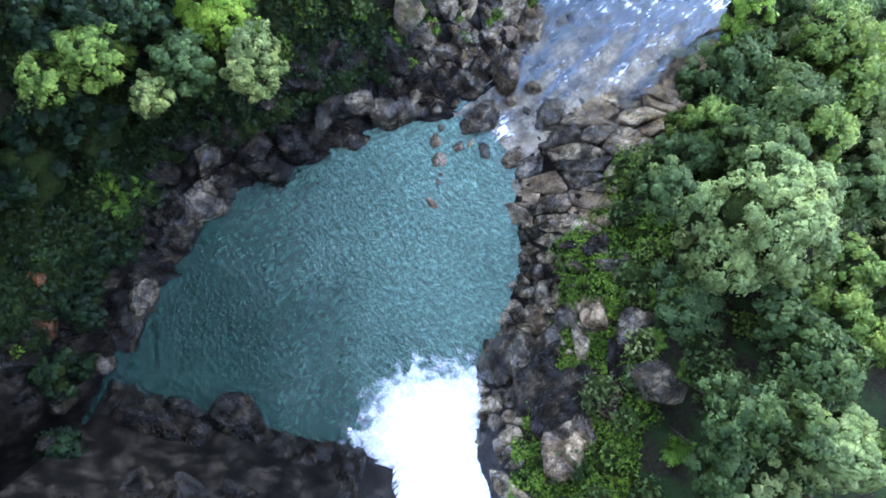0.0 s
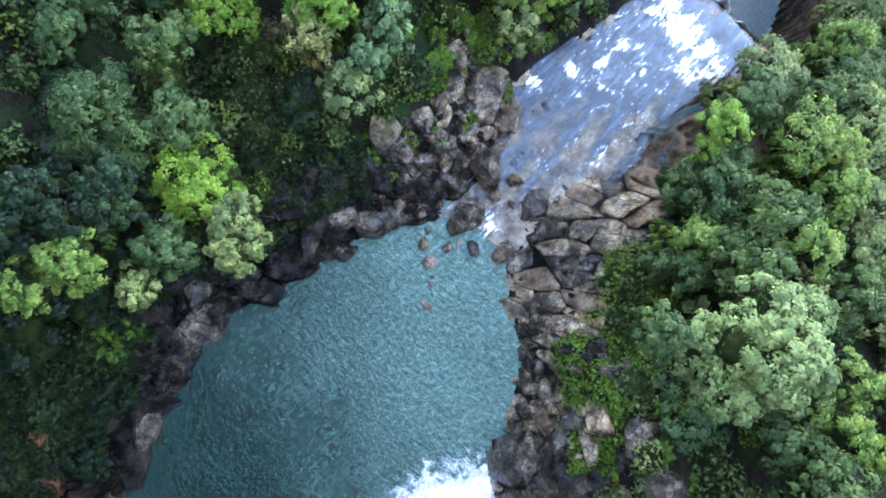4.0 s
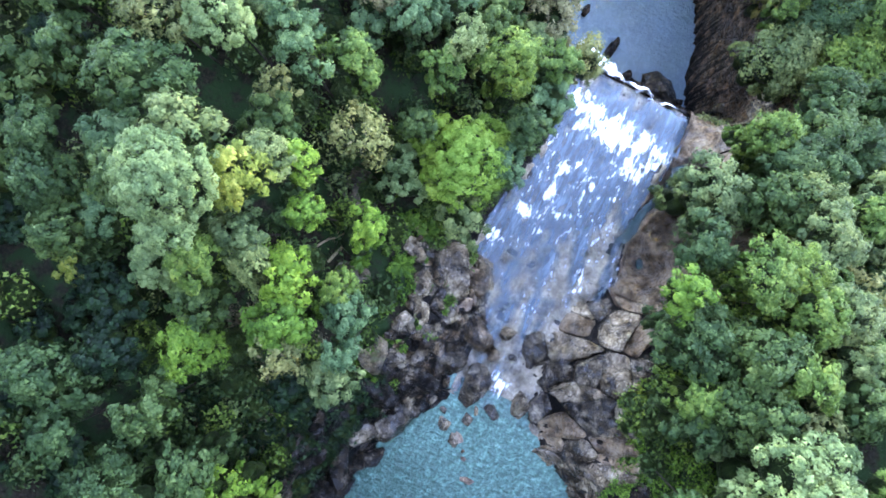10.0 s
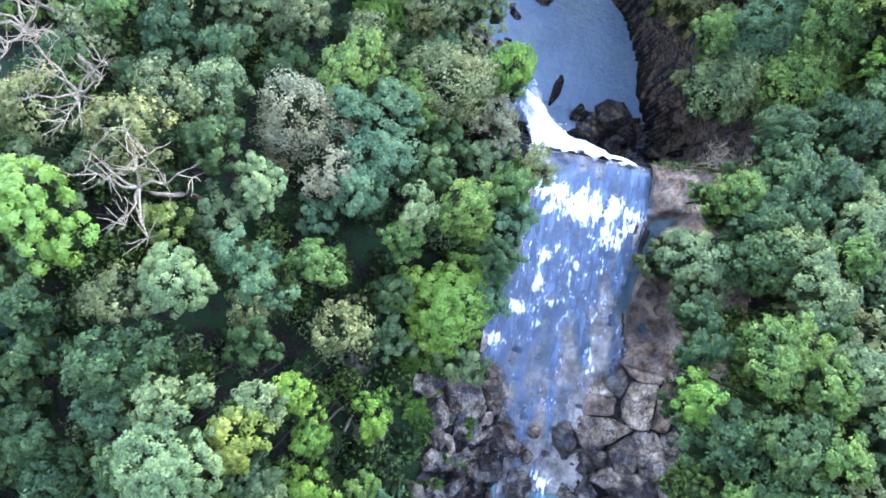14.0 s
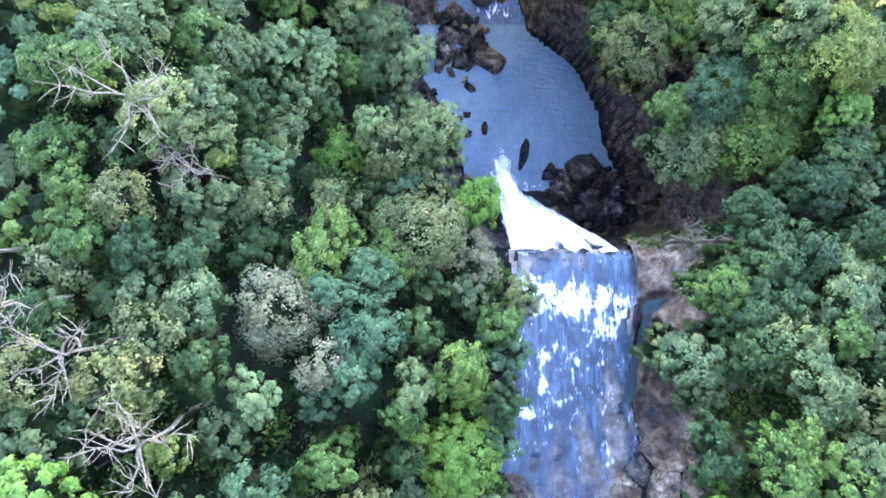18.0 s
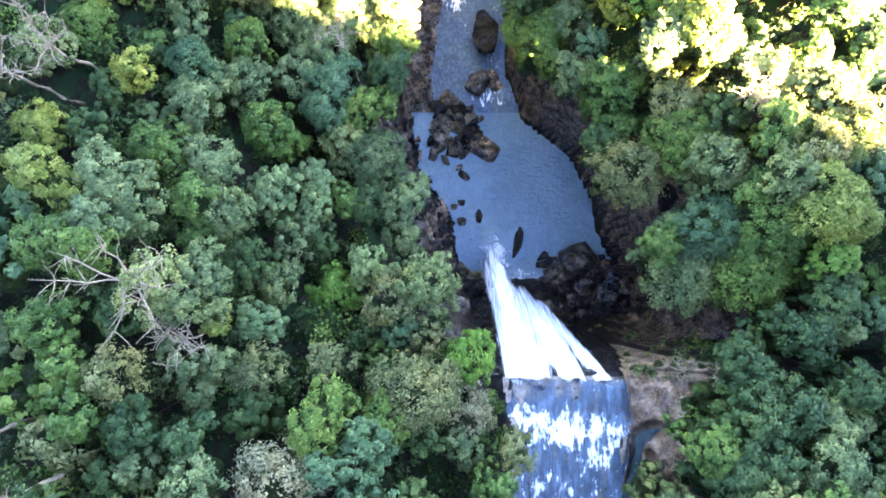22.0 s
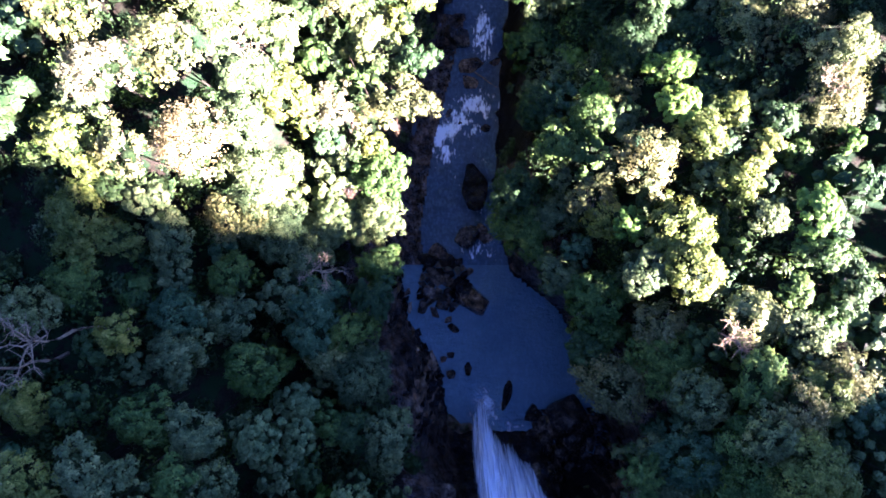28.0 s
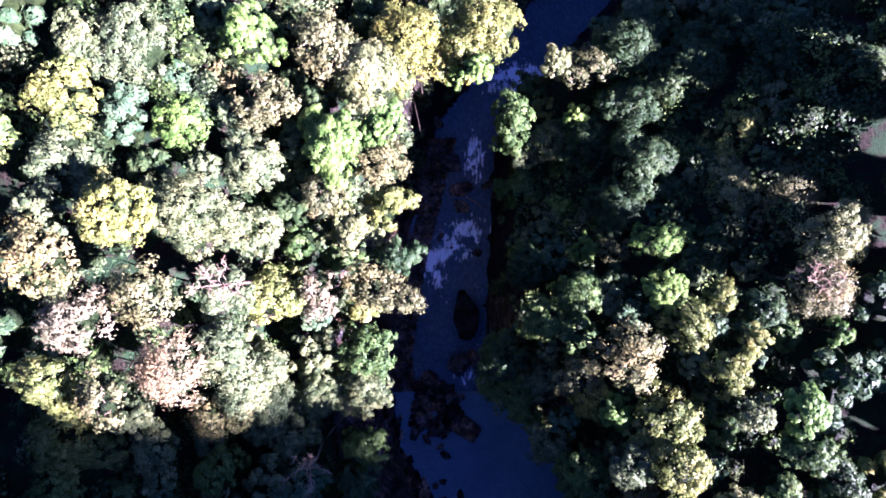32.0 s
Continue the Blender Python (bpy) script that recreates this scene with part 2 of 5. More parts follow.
# y, x of the water's edge, steep rise in metres, slope behind, greatest height
WEST = [(-60, -6, 14, 2.4, 80), (-42, -9, 12, 2.4, 80), (-35, -12, 4, 0.6, 75), (-23, -16, 3, 0.15, 62), (-15, -18.7, 3, 0.22, 46), (-7, -15.8, 2.5, 0.55, 34), (2, -14, 2.2, 0.55, 14),
        (9, -10.6, 1.8, 0.45, 15), (18, -10.2, 1.6, 0.45, 15), (24, -14.6, 1.2, 0.5, 15), (33, -13.2, 1.2, 0.5, 14), (40, -11.9, 1.0, 0.4, 12), (47, -13.2, 1.0, 0.24, 5),
        (52, -15, 16, 0.7, 2), (60, -17.5, 9, 1.0, 3), (68, -19.5, 7, 1.0, 4), (75, -24, 5, 1.15, 4), (90, -26, 5, 1.25, 4), (103, -24, 6, 1.4, 3), (120, -20, 6, 1.4, 2), (129, -17.5, 9, 1.5, 2), (135, -12.5, 16, 1.5, 3), (146, -4, 12, 1.4, 3), (170, 12, 7, 1.2, 0)]
EAST = [(-60, -4, 40, 1.8, 95), (-36, -9, 12, 2.4, 85), (-31, -2.5, 9, 2.2, 75), (-25, 5, 8, 2.0, 60), (-19, 12, 10, 1.6, 40), (-13, 20, 12, 1.4, 36), (-6.5, 13.5, 5, 0.9, 28), (0, 10, 3, 0.75, 24),
        (5, 6.7, 2.5, 0.75, 22), (9, 0.8, 2.2, 0.75, 18), (17, -3.2, 2.0, 0.75, 16), (27, 0.6, 1.2, 0.75, 14), (34, -0.6, 1.0, 0.6, 11), (42, 0.6, 0.5, 0.35, 6), (48, 0.4, 0.3, 0.3, 4),
        (51, 8.5, 22, 0.7, 2), (57, 9, 21, 0.6, 0), (63, 6, 19, 0.5, -4), (69, 4.6, 18, 0.5, -5), (76, 1.4, 15, 0.5, -6), (83, -7, 13, 0.38, -7), (92, -10, 12, 0.36, -8), (104, -9.6, 11, 0.46, -6), (121, -8.4, 10, 0.58, 0), (131, -7, 9, 0.68, 6), (138, 1.5, 8, 0.74, 10), (148, 10, 8, 0.76, 14), (170, 30, 8, 0.76, 16)]


def along(table, col, y):
    return np.interp(y, [r[0] for r in table], [r[col] for r in table])


def smooth(a, b, v):
    q = np.clip((v - a) / (b - a), 0, 1)
    return q * q * (3 - 2 * q)


def land(x, y):
    """Smooth height of the ground, without its roughness, and the distance from the water's edge (minus: in the bed)."""
    x, y = np.asarray(x, float), np.asarray(y, float)
    # east of the fall the cliff drops sheer
    bed = along(BED, 1, y + smooth(-2, 3, x) * smooth(48.2, 50.5, y) * (1 - smooth(52, 60, y)) * 8)
    dw, de = along(WEST, 1, y) - x, x - along(EAST, 1, y)
    z = bed.copy()
    for table, d in ((WEST, dw), (EAST, de)):
        h, s, top = along(table, 2, y), along(table, 3, y), along(table, 4, y)
        dd = np.maximum(d, 0)
        wide = 4.5 - (1.4 * smooth(50, 54, y) * (1 - smooth(76, 86, y)) if table is EAST else 0)
        up = bed + h * smooth(0, wide, dd) + s * dd
        if table is WEST:  # the cliff round the upper pool, heightened out of view to block skylight
            cliff = 1 - smooth(-22, -4, y)
            up, top = up + 30 * cliff * smooth(12, 20, dd), top + 4 * cliff
        soft = 3.0
        up = top - soft * np.log1p(np.exp(np.clip((top - up) / soft, -30, 30)))
        up = np.where(up < bed, bed, up)
        z = np.where(d > 0, up, z)
    d = np.maximum(dw, de)
    pool = 1 - smooth(2, 10, y) + smooth(56, 59, y) * (1 - smooth(74, 84, y))
    z = z - np.where(d < 0, (0.25 + 1.6 * pool) * smooth(0, 3.5, -d), 0)
    # a trough under the pitted ledge
    z = z - 0.9 * smooth(27, 28.5, y) * (1 - smooth(47.4, 48.2, y)) * smooth(-0.2, 0.6, de) * (1 - smooth(8.0, 9.5, de))
    # the high ridge east of the upper gorge, falling away downstream, and the hills round about
    ridge = 12 + 110 * (1 - smooth(7, 45, y + 0.4 * (x - 100))) + 5 * np.sin(x * 0.11 + 1) * np.sin(y * 0.17) + 3 * np.sin(x * 0.05 + y * 0.31)
    z = z + smooth(48, 105, x) * ridge * (1 - 0.5 * smooth(180, 900, x))
    # hills to the west; an unseen southern wall added to block skylight
    z = z + smooth(70, 200, -x) * 25 + smooth(43, 62, -y) * 70
    return z, d


def fbm(x, y, z, oct=4):
    return noise.fractal((x, y, z), 0.9, 2.0, oct)


def stretch(lo, hi, step, far):
    v = list(np.arange(lo, hi + 0.01, step))
    a, g = step, 1.12
    p, q = v[0], v[-1]
    while q < far:
        a *= g
        p, q = p - a, q + a
        v = [p] + v + [q]
    return np.array(v)


def rough(x, y, z, d):
    """Rocky unevenness near the water, gentle humps in the woods."""
    near = math.exp(-max(d - 2, 0) / 6.0)
    k = 0.5 * fbm(x * 0.12, y * 0.12, 3.1, 3)
    if d > -0.5:
        k += near * (0.55 * noise.ridged_multi_fractal((x * 0.22, y * 0.22, z * 0.3), 1.0, 2.1, 4, 1.0, 2.0) - 0.7)
    else:
        k = 0.12 * fbm(x * 0.25, y * 0.8, 0.2, 4)
    return k


def ground_z(x, y):
    z, d = land(x, y)
    return float(z) + rough(x, y, float(z), float(d))


def ground_mat():
    m, nt, b = mat("forest_floor_and_rock")
    v = coords(nt)
    att = nt.nodes.new("ShaderNodeAttribute")
    att.attribute_name = "rocky"
    n1, n2 = noise_tex(nt, v, 0.5, 8.0, 0.65), noise_tex(nt, coords(nt, (1, 1, 2.5)), 3.0, 8.0, 0.7)
    soil = ramp(nt, n2, [(0.3, (0.006, 0.006, 0.004)), (0.5, (0.015, 0.013, 0.008)), (0.7, (0.038, 0.027, 0.017))])
    soil = mix(nt, ramp(nt, n1, [(0.45, (0, 0, 0)), (0.55, (1, 1, 1))]), soil, (0.012, 0.028, 0.009))
    rock, high, n5 = rock_look(nt, (0.003, 0.0025, 0.002), (0.01, 0.008, 0.0065), (0.045, 0.036, 0.028), 0.4)
    add = nd(nt, "Math")
    add.operation = "MULTIPLY_ADD"
    nt.links.new(n2, add.inputs[0])
    add.inputs[1].default_value = 0.5
    nt.links.new(att.outputs["Fac"], add.inputs[2])
    fac = ramp(nt, add.outputs[0], [(0.62, (0, 0, 0)), (0.78, (1, 1, 1))])
    nt.links.new(mix(nt, fac, soil, rock), b.inputs["Base Color"])
    nt.links.new(ramp(nt, fac, [(0.0, (0.9,) * 3), (1.0, (0.45,) * 3)]), b.inputs["Roughness"])
    b.inputs["Specular IOR Level"].default_value = 0.08
    bump(nt, b, high, 1.0, 0.3)
    return m


def hill_z(x, y):
    crag = smooth(52, 80, x) * (1 - smooth(200, 400, x)) * (10 * fbm(x * 0.045, y * 0.07, 5.0, 2) + 9 * fbm(x * 0.12, y * 0.15, 2.0, 3) - 8) if x > 52 else 0.0
    return float(land(x, y)[0]) + float(crag)


def build_ground():
    xs, ys = stretch(-75, 50, 0.75, 1600), stretch(-48, 172, 0.75, 1600)
    X, Y = np.meshgrid(xs, ys)
    Z, D = land(X, Y)
    verts, rocky = [], []
    for x, y, z, d in zip(X.ravel(), Y.ravel(), Z.ravel(), D.ravel()):
        inside = -78 < x < 55 and -52 < y < 176
        crag = smooth(52, 80, x) * (1 - smooth(200, 400, x)) * (10 * fbm(x * 0.045, y * 0.07, 5.0, 2) + 9 * fbm(x * 0.12, y * 0.15, 2.0, 3) - 8) if x > 52 else 0.0
        verts.append((x, y, z + (rough(x, y, z, d) if inside else 0.0) + float(crag)))
        wide = 8.0 if 24 < y < 50 and x > -6 else 12.0 if y < -24 and x > -16 else 3.0
        rocky.append(1.0 if d < 0 else math.exp(-max(d - wide, 0) / 4.0))
    nx, ny = len(xs), len(ys)
    faces = [(j * nx + i, j * nx + i + 1, (j + 1) * nx + i + 1, (j + 1) * nx + i) for j in range(ny - 1) for i in range(nx - 1)]
    me = bpy.data.meshes.new("ground")
    me.from_pydata(verts, [], faces)
    # steep faces are bare rock
    me.update()
    att = me.attributes.new("rocky", "FLOAT", "POINT")
    steep = np.zeros(len(verts))
    for v in me.vertices:
        steep[v.index] = 1.0 if v.normal.z < 0.52 and v.co.y > 40 else 0.0
    att.data.foreach_set("value", np.maximum(np.array(rocky), steep * 0.8))
    me.shade_smooth()
    me.materials.append(ground_mat())
    return tagged(new("ground", me), "leaf-littered forest floor with bare wet rock along the river", "ground", kind="structure")


build_ground()


def obj(name, verts, faces, material, parent=None, label="", smooth_faces=False):
    me = bpy.data.meshes.new(name)
    me.from_pydata(verts, [], faces)
    if smooth_faces:
        me.shade_smooth()
    me.materials.append(material)
    ob = new(name, me)
    if parent:
        ob.parent = parent
    if label:
        ob["label"] = label
    return ob


def part(name, bm, material, parent, label=""):
    me = bpy.data.meshes.new(name)
    bm.to_mesh(me)
    bm.free()
    me.materials.append(material)
    ob = new(name, me)
    ob.parent = parent
    if label:
        ob["label"] = label
    return ob


# ---- water ----
def pool_mat(name, deep, light, see, drift, fall_at, glints, fine=1.0, tall=1.0):
    m, nt, b = mat(name)
    v = coords(nt)
    dot = nt.nodes.new("ShaderNodeVectorMath")
    dot.operation = "DOT_PRODUCT"
    dot.inputs[1].default_value = (*drift[:2], 0)
    nt.links.new(v, dot.inputs[0])
    n1 = nd(nt, "Math")
    n1.operation = "MULTIPLY_ADD"
    nt.links.new(noise_tex(nt, v, 0.09, 4.0), n1.inputs[0])
    n1.inputs[1].default_value = 0.6
    n0 = nd(nt, "Math")
    n0.inputs[1].default_value = drift[2]
    nt.links.new(dot.outputs["Value"], n0.inputs[0])
    nt.links.new(n0.outputs[0], n1.inputs[2])
    mp = nt.nodes.new("ShaderNodeMapping")
    mp.inputs["Location"].default_value = (-fall_at[0], -fall_at[1], 0)
    nt.links.new(v, mp.inputs[0])
    ring = nd(nt, "TexWave", Scale=0.42, Distortion=14.0, Detail=4.0)
    ring.inputs["Detail Scale"].default_value = 1.4
    ring.wave_type, ring.rings_direction = "RINGS", "SPHERICAL"
    nt.links.new(mp.outputs[0], ring.inputs[0])
    # light and dark of the ripples' reflections, painted into the water colour
    glint = mix(nt, 0.88, ring.outputs[1], noise_tex(nt, coords(nt, (1.9, 1.0, 1.0)), 1.15, 4.0, 0.6))
    # colour lightens along drift: aerated shallows, plus painted sky reflection
    base = ramp(nt, n1.outputs[0], [(0.15, deep), (1.0, light)])
    base = mix(nt, glints, base, ramp(nt, glint, [(0.34, (0.6, 0.6, 0.6)), (0.5, (0.95, 0.95, 0.95)), (0.64, (1.9, 1.9, 1.9))]), "MULTIPLY")
    nt.links.new(base, b.inputs["Base Color"])
    b.inputs["Roughness"].default_value = 0.05
    b.inputs["IOR"].default_value = 1.38
    w = noise_tex(nt, coords(nt, (1.0, 1.7, 1.0)), 1.1 * fine, 3.0, 0.5)
    w2 = noise_tex(nt, coords(nt, (1.3, 1.0, 1.0)), 3.2 * fine, 2.0, 0.5)
    ww = mix(nt, 0.06, mix(nt, 0.35, w, w2), ring.outputs[1])
    bump(nt, b, ww, 1.0, tall)
    tr = nt.nodes.new("ShaderNodeBsdfTransparent")
    ms = nd(nt, "MixShader", Fac=see)
    nt.links.new(b.outputs[0], ms.inputs[1])
    nt.links.new(tr.outputs[0], ms.inputs[2])
    nt.links.new(ms.outputs[0], nt.nodes["Material Output"].inputs[0])
    return m


def film_mat():
    m, nt, b = mat("sliding_water_film")
    v = coords(nt, (1.0, 0.35, 1.0))
    n1 = noise_tex(nt, v, 0.6, 5.0, 0.55)
    # aerated blue-grey water; reflected sky is painted into the same colour
    nt.links.new(ramp(nt, noise_tex(nt, coords(nt, (1.6, 0.3, 1.0)), 1.3, 6.0, 0.6), [(0.35, (0.015, 0.033, 0.046)), (0.52, (0.037, 0.066, 0.083)), (0.74, (0.13, 0.185, 0.21))]), b.inputs["Base Color"])
    b.inputs["Roughness"].default_value = 0.12
    b.inputs["Specular IOR Level"].default_value = 0.6
    n2 = noise_tex(nt, coords(nt, (1.0, 0.4, 1.0)), 2.4, 6.0, 0.6)
    bump(nt, b, n2, 1.0, 0.2)
    tr = nt.nodes.new("ShaderNodeBsdfTransparent")
    ms = nt.nodes.new("ShaderNodeMixShader")
    sep = nt.nodes.new("ShaderNodeSeparateXYZ")
    nt.links.new(coords(nt), sep.inputs[0])
    run = nd(nt, "MapRange", From_Min=10.0, From_Max=50.0)
    nt.links.new(sep.outputs[1], run.inputs[0])
    shal = ramp(nt, run.outputs[0], [(0.15, (0.26,) * 3), (0.6, (0.01,) * 3), (0.84, (0.03,) * 3), (0.92, (0.2,) * 3)])
    side = nd(nt, "MapRange", From_Min=-7.5, From_Max=-0.5, To_Min=0.0, To_Max=0.22)
    nt.links.new(sep.outputs[0], side.inputs[0])
    low = nd(nt, "MapRange", From_Min=40.0, From_Max=30.0)
    nt.links.new(sep.outputs[1], low.inputs[0])
    bare = nd(nt, "Math")
    bare.operation = "MULTIPLY_ADD"
    nt.links.new(side.outputs[0], bare.inputs[0])
    nt.links.new(low.outputs[0], bare.inputs[1])
    nt.links.new(shal, bare.inputs[2])
    thin = nd(nt, "Math")
    nt.links.new(n1, thin.inputs[0])
    nt.links.new(bare.outputs[0], thin.inputs[1])
    nt.links.new(ramp(nt, thin.outputs[0], [(0.6, (0.1,) * 3), (0.78, (0.85,) * 3)]), ms.inputs[0])
    nt.links.new(b.outputs[0], ms.inputs[1])
    nt.links.new(tr.outputs[0], ms.inputs[2])
    nt.links.new(ms.outputs[0], nt.nodes["Material Output"].inputs[0])
    return m


POOL_UP = pool_mat("green_pool_water", (0.003, 0.032, 0.022), (0.112, 0.222, 0.175), 0.1, (0.008, 0.02, 0.36), (16.5, -12.5), 0.55)
POOL_LOW = pool_mat("grey_blue_pool_water", (0.05, 0.088, 0.108), (0.22, 0.3, 0.33), 0.08, (-0.006, -0.006, 0.5), (-11, 60), 0.12, 0.8, 0.5)
POOL_RIVER = pool_mat("dark_river_water", (0.022, 0.036, 0.05), (0.1, 0.14, 0.175), 0.14, (0, 0, 0.35), (-12, 110), 0.4, 0.8, 0.6)
POOL_DARK = pool_mat("dark_rock_pool_water", (0.004, 0.014, 0.014), (0.03, 0.06, 0.06), 0.1, (0, 0, 0.4), (0, 0), 0.2)
FILM = film_mat()


def channel(name, y0, y1, step, lift, material, over=1.2, across=24, calm=-99):
    """A water surface between the banks, from y0 to y1, lift metres over the bed."""
    ys = np.arange(y0, y1 + 0.01, step)
    verts = []
    for y in ys:
        a, b_ = along(WEST, 1, y) - over, along(EAST, 1, y) + over
        for i in range(across + 1):
            x = a + (b_ - a) * i / across
            z = float(along(BED, 1, max(y, calm))) + lift + (0.0 if lift > 0.15 else 0.12 * fbm(x * 0.25, y * 0.8, 0.2, 4))
            verts.append((x, y, z))
    n = across + 1
    faces = [(j * n + i, j * n + i + 1, (j + 1) * n + i + 1, (j + 1) * n + i) for j in range(len(ys) - 1) for i in range(across)]
    return obj(name, verts, faces, material, smooth_faces=True)


tagged(channel("plunge_pool_upper", -42, 11, 1.0, 0.0, POOL_UP), "rippled blue-green plunge pool ringed by dark boulders", "water", kind="structure")
tagged(channel("stream_slide", 9.0, 47.2, 0.5, 0.09, FILM, 0.4, 30), "thin water sliding over a broad smooth rock slab", "water", kind="structure")
tagged(channel("plunge_pool_lower", 53, 84, 1.0, 0.2, POOL_LOW, calm=57), "still grey-blue plunge pool below the waterfall", "water", kind="structure")
tagged(channel("river_lower", 84, 190, 1.0, 0.1, POOL_RIVER, 0.6), "shallow shaded river running between rocks", "water", kind="structure")


# ---- boulders ----
def boulder_mesh(seed, planes=11, sub=3, material=None):
    """An angular, slightly worn boulder of radius about 1."""
    rng = np.random.RandomState(seed)
    n = rng.normal(size=(planes, 3))
    n /= np.linalg.norm(n, axis=1)[:, None]
    d = rng.uniform(0.5, 0.9, planes)
    V, F = ico_points(sub)
    rad = np.full(len(V), 1.25)
    dots = V @ n.T
    for k in range(planes):
        q = np.where(dots[:, k] > 0.05, d[k] / np.maximum(dots[:, k], 0.05), 9.0)
        rad = np.minimum(rad, q)
    out = []
    for p, r in zip(V, rad):
        q = p * r
        k = 0.025 * noise.fractal((q[0] * 2 + seed, q[1] * 2, q[2] * 2), 1.0, 2.0, 4)
        out.append(tuple(q * (1 + k)))
    me = bpy.data.meshes.new("boulder")
    me.from_pydata(out, [], F)
    me.materials.append(material)
    return me


def ico_points(sub):
    bm = bmesh.new()
    bmesh.ops.create_icosphere(bm, subdivisions=sub, radius=1.0)
    v = np.array([q.co[:] for q in bm.verts])
    f = [tuple(q.index for q in g.verts) for g in bm.faces]
    bm.free()
    return v, f


BOULDERS = {n: [boulder_mesh(31 + 5 * i + j * 100, material=m) for i in range(6)] for j, (n, m) in enumerate((("wet", ROCK_WET_SHADE), ("grey", ROCK_GREY), ("mossy", ROCK_MOSSY), ("pale", ROCK_PALE), ("brown", ROCK_BANK), ("slate", ROCK_SLATE), ("rust", ROCK_RUST)))}
SAY = {"wet": "wet angular boulder at the water's edge, shade painted dark", "grey": "grey-brown weathered angular boulder", "mossy": "weathered boulder with patches of moss", "pale": "pale pinkish smooth boulder", "brown": "dark brown wet angular boulder", "rust": "rust-brown stained rock on the shady bank", "slate": "slate-grey smooth wet boulder on the pool shore"}


def lay(spots, looks, seed, sink=0.35, level=None, group="river boulders", size=1.0):
    rnd = random.Random(seed)
    for i, (x, y, r) in enumerate(spots):
        r *= size
        lk = looks[rnd.randrange(len(looks))]
        z = ground_z(x, y)
        if level is not None:
            z = max(z, level)
        ob = new("boulder", BOULDERS[lk][rnd.randrange(6)])
        sx, sy, sz = r * rnd.uniform(1.05, 1.35), r * rnd.uniform(0.8, 1.1), r * rnd.uniform(0.7, 0.95)
        ob.matrix_basis = pose(x, y, z + sz * (1 - 2 * sink) * 0.6, rnd.uniform(-14, 14), rnd.uniform(-14, 14), rnd.uniform(0, 360)) @ Matrix.Diagonal((sx, sy, sz, 1))
        tagged(ob, SAY[lk], "boulder", group)


WESTBANK = [(-18.7, -16.8, 2.5), (-18.0, -20.2, 2.3), (-16.9, -24.5, 1.7), (-15.2, -27.2, 1.9), (-13.6, -30.5, 2.2), (-17.5, -4.9, 2.1), (-17.8, -9.0, 2.0), (-16.3, -8.6, 1.5), (-19.1, -8.5, 1.6), (-20.8, -12.4, 1.8), (-21.6, -14.8, 1.4), (-22.7, -12.2, 1.8), (-22.1, -16.6, 1.6), (-18.9, -12.8, 1.3), (-17.5, -0.8, 2.3), (-17.0, 7.0, 1.9), (-19.6, 4.2, 2.0), (-14.4, 4.4, 2.0), (-13.2, 5.7, 1.5), (-20.1, 3.4, 1.9), (-19.6, -1.0, 1.8), (-21.5, -0.4, 1.8), (-16.3, 2.5, 1.5), (-20.2, -18.1, 1.3), (-13.4, -32.1, 1.5), (-17.8, -22.1, 1.3), (-17.8, -2.6, 1.2), (-21.1, -9.6, 1.4), (-21.0, -4.0, 1.3), (-15.3, -30.0, 1.3), (-12.6, -34.7, 1.1)]
OUTLET = [(-13.0, 9.3, 1.9), (-11.3, 12.1, 2.3), (-10.0, 15.4, 2.1), (-8.1, 10.5, 2.1), (-9.0, 5.8, 1.1), (-7.2, 7.3, 0.8), (-5.0, 9.2, 1.0), (-7.4, 4.8, 0.9), (-7.2, 17.2, 1.0), (-5.6, 15.2, 0.5), (-14.6, 11.7, 1.5), (-14.5, 13.1, 1.2), (-12.4, 20.2, 1.6), (-7.7, 14.3, 1.0), (-6.0, 4.1, 0.5), (-6.7, 8.7, 0.5), (-9.8, 7.1, 0.6), (-14.2, -1.0, 1.5), (-13.6, 7.0, 1.1), (-17.0, 10.5, 1.2), (-13.5, 16.4, 1.4), (-15.8, 6.4, 1.4), (-11.7, 7.9, 1.0), (-10.9, 9.8, 0.9)]
HEADWALL = [(-9.8, -35.8, 1.2), (-6.9, -36.0, 1.2), (-4.0, -32.9, 2.7), (2.0, -27.6, 3.1), (-11.2, -38.8, 1.5), (-1.8, -33.4, 2.1), (5.9, -25.0, 2.0), (2.4, -29.4, 1.8), (-8.4, -44.2, 1.7), (8.6, -22.7, 1.6), (-0.5, -30.4, 1.6), (11.5, -20.6, 1.8), (-3.2, -31.1, 1.5), (5.5, -26.7, 1.5)]
EASTBANK = [(12.7, 6.7, 2.3), (16.5, 5.3, 1.8), (8.7, 10.1, 1.2), (10.7, 10.7, 1.5), (11.3, 4.9, 0.7), (9.9, 4.3, 1.4), (13.1, -1.1, 2.9), (11.3, 2.4, 1.5), (11.2, -0.1, 0.6), (18.9, 2.6, 1.3), (19.0, -2.3, 2.4), (15.3, -1.4, 2.3), (16.8, 1.2, 2.4), (19.4, -0.2, 1.7), (13.5, 1.8, 1.8), (14.2, 4.0, 1.4), (9.4, 6.5, 0.9), (8.6, 8.0, 0.8), (9.0, 3.7, 1.0), (10.1, 2.0, 0.8), (7.7, 5.8, 0.8), (6.8, 9.0, 0.9)]
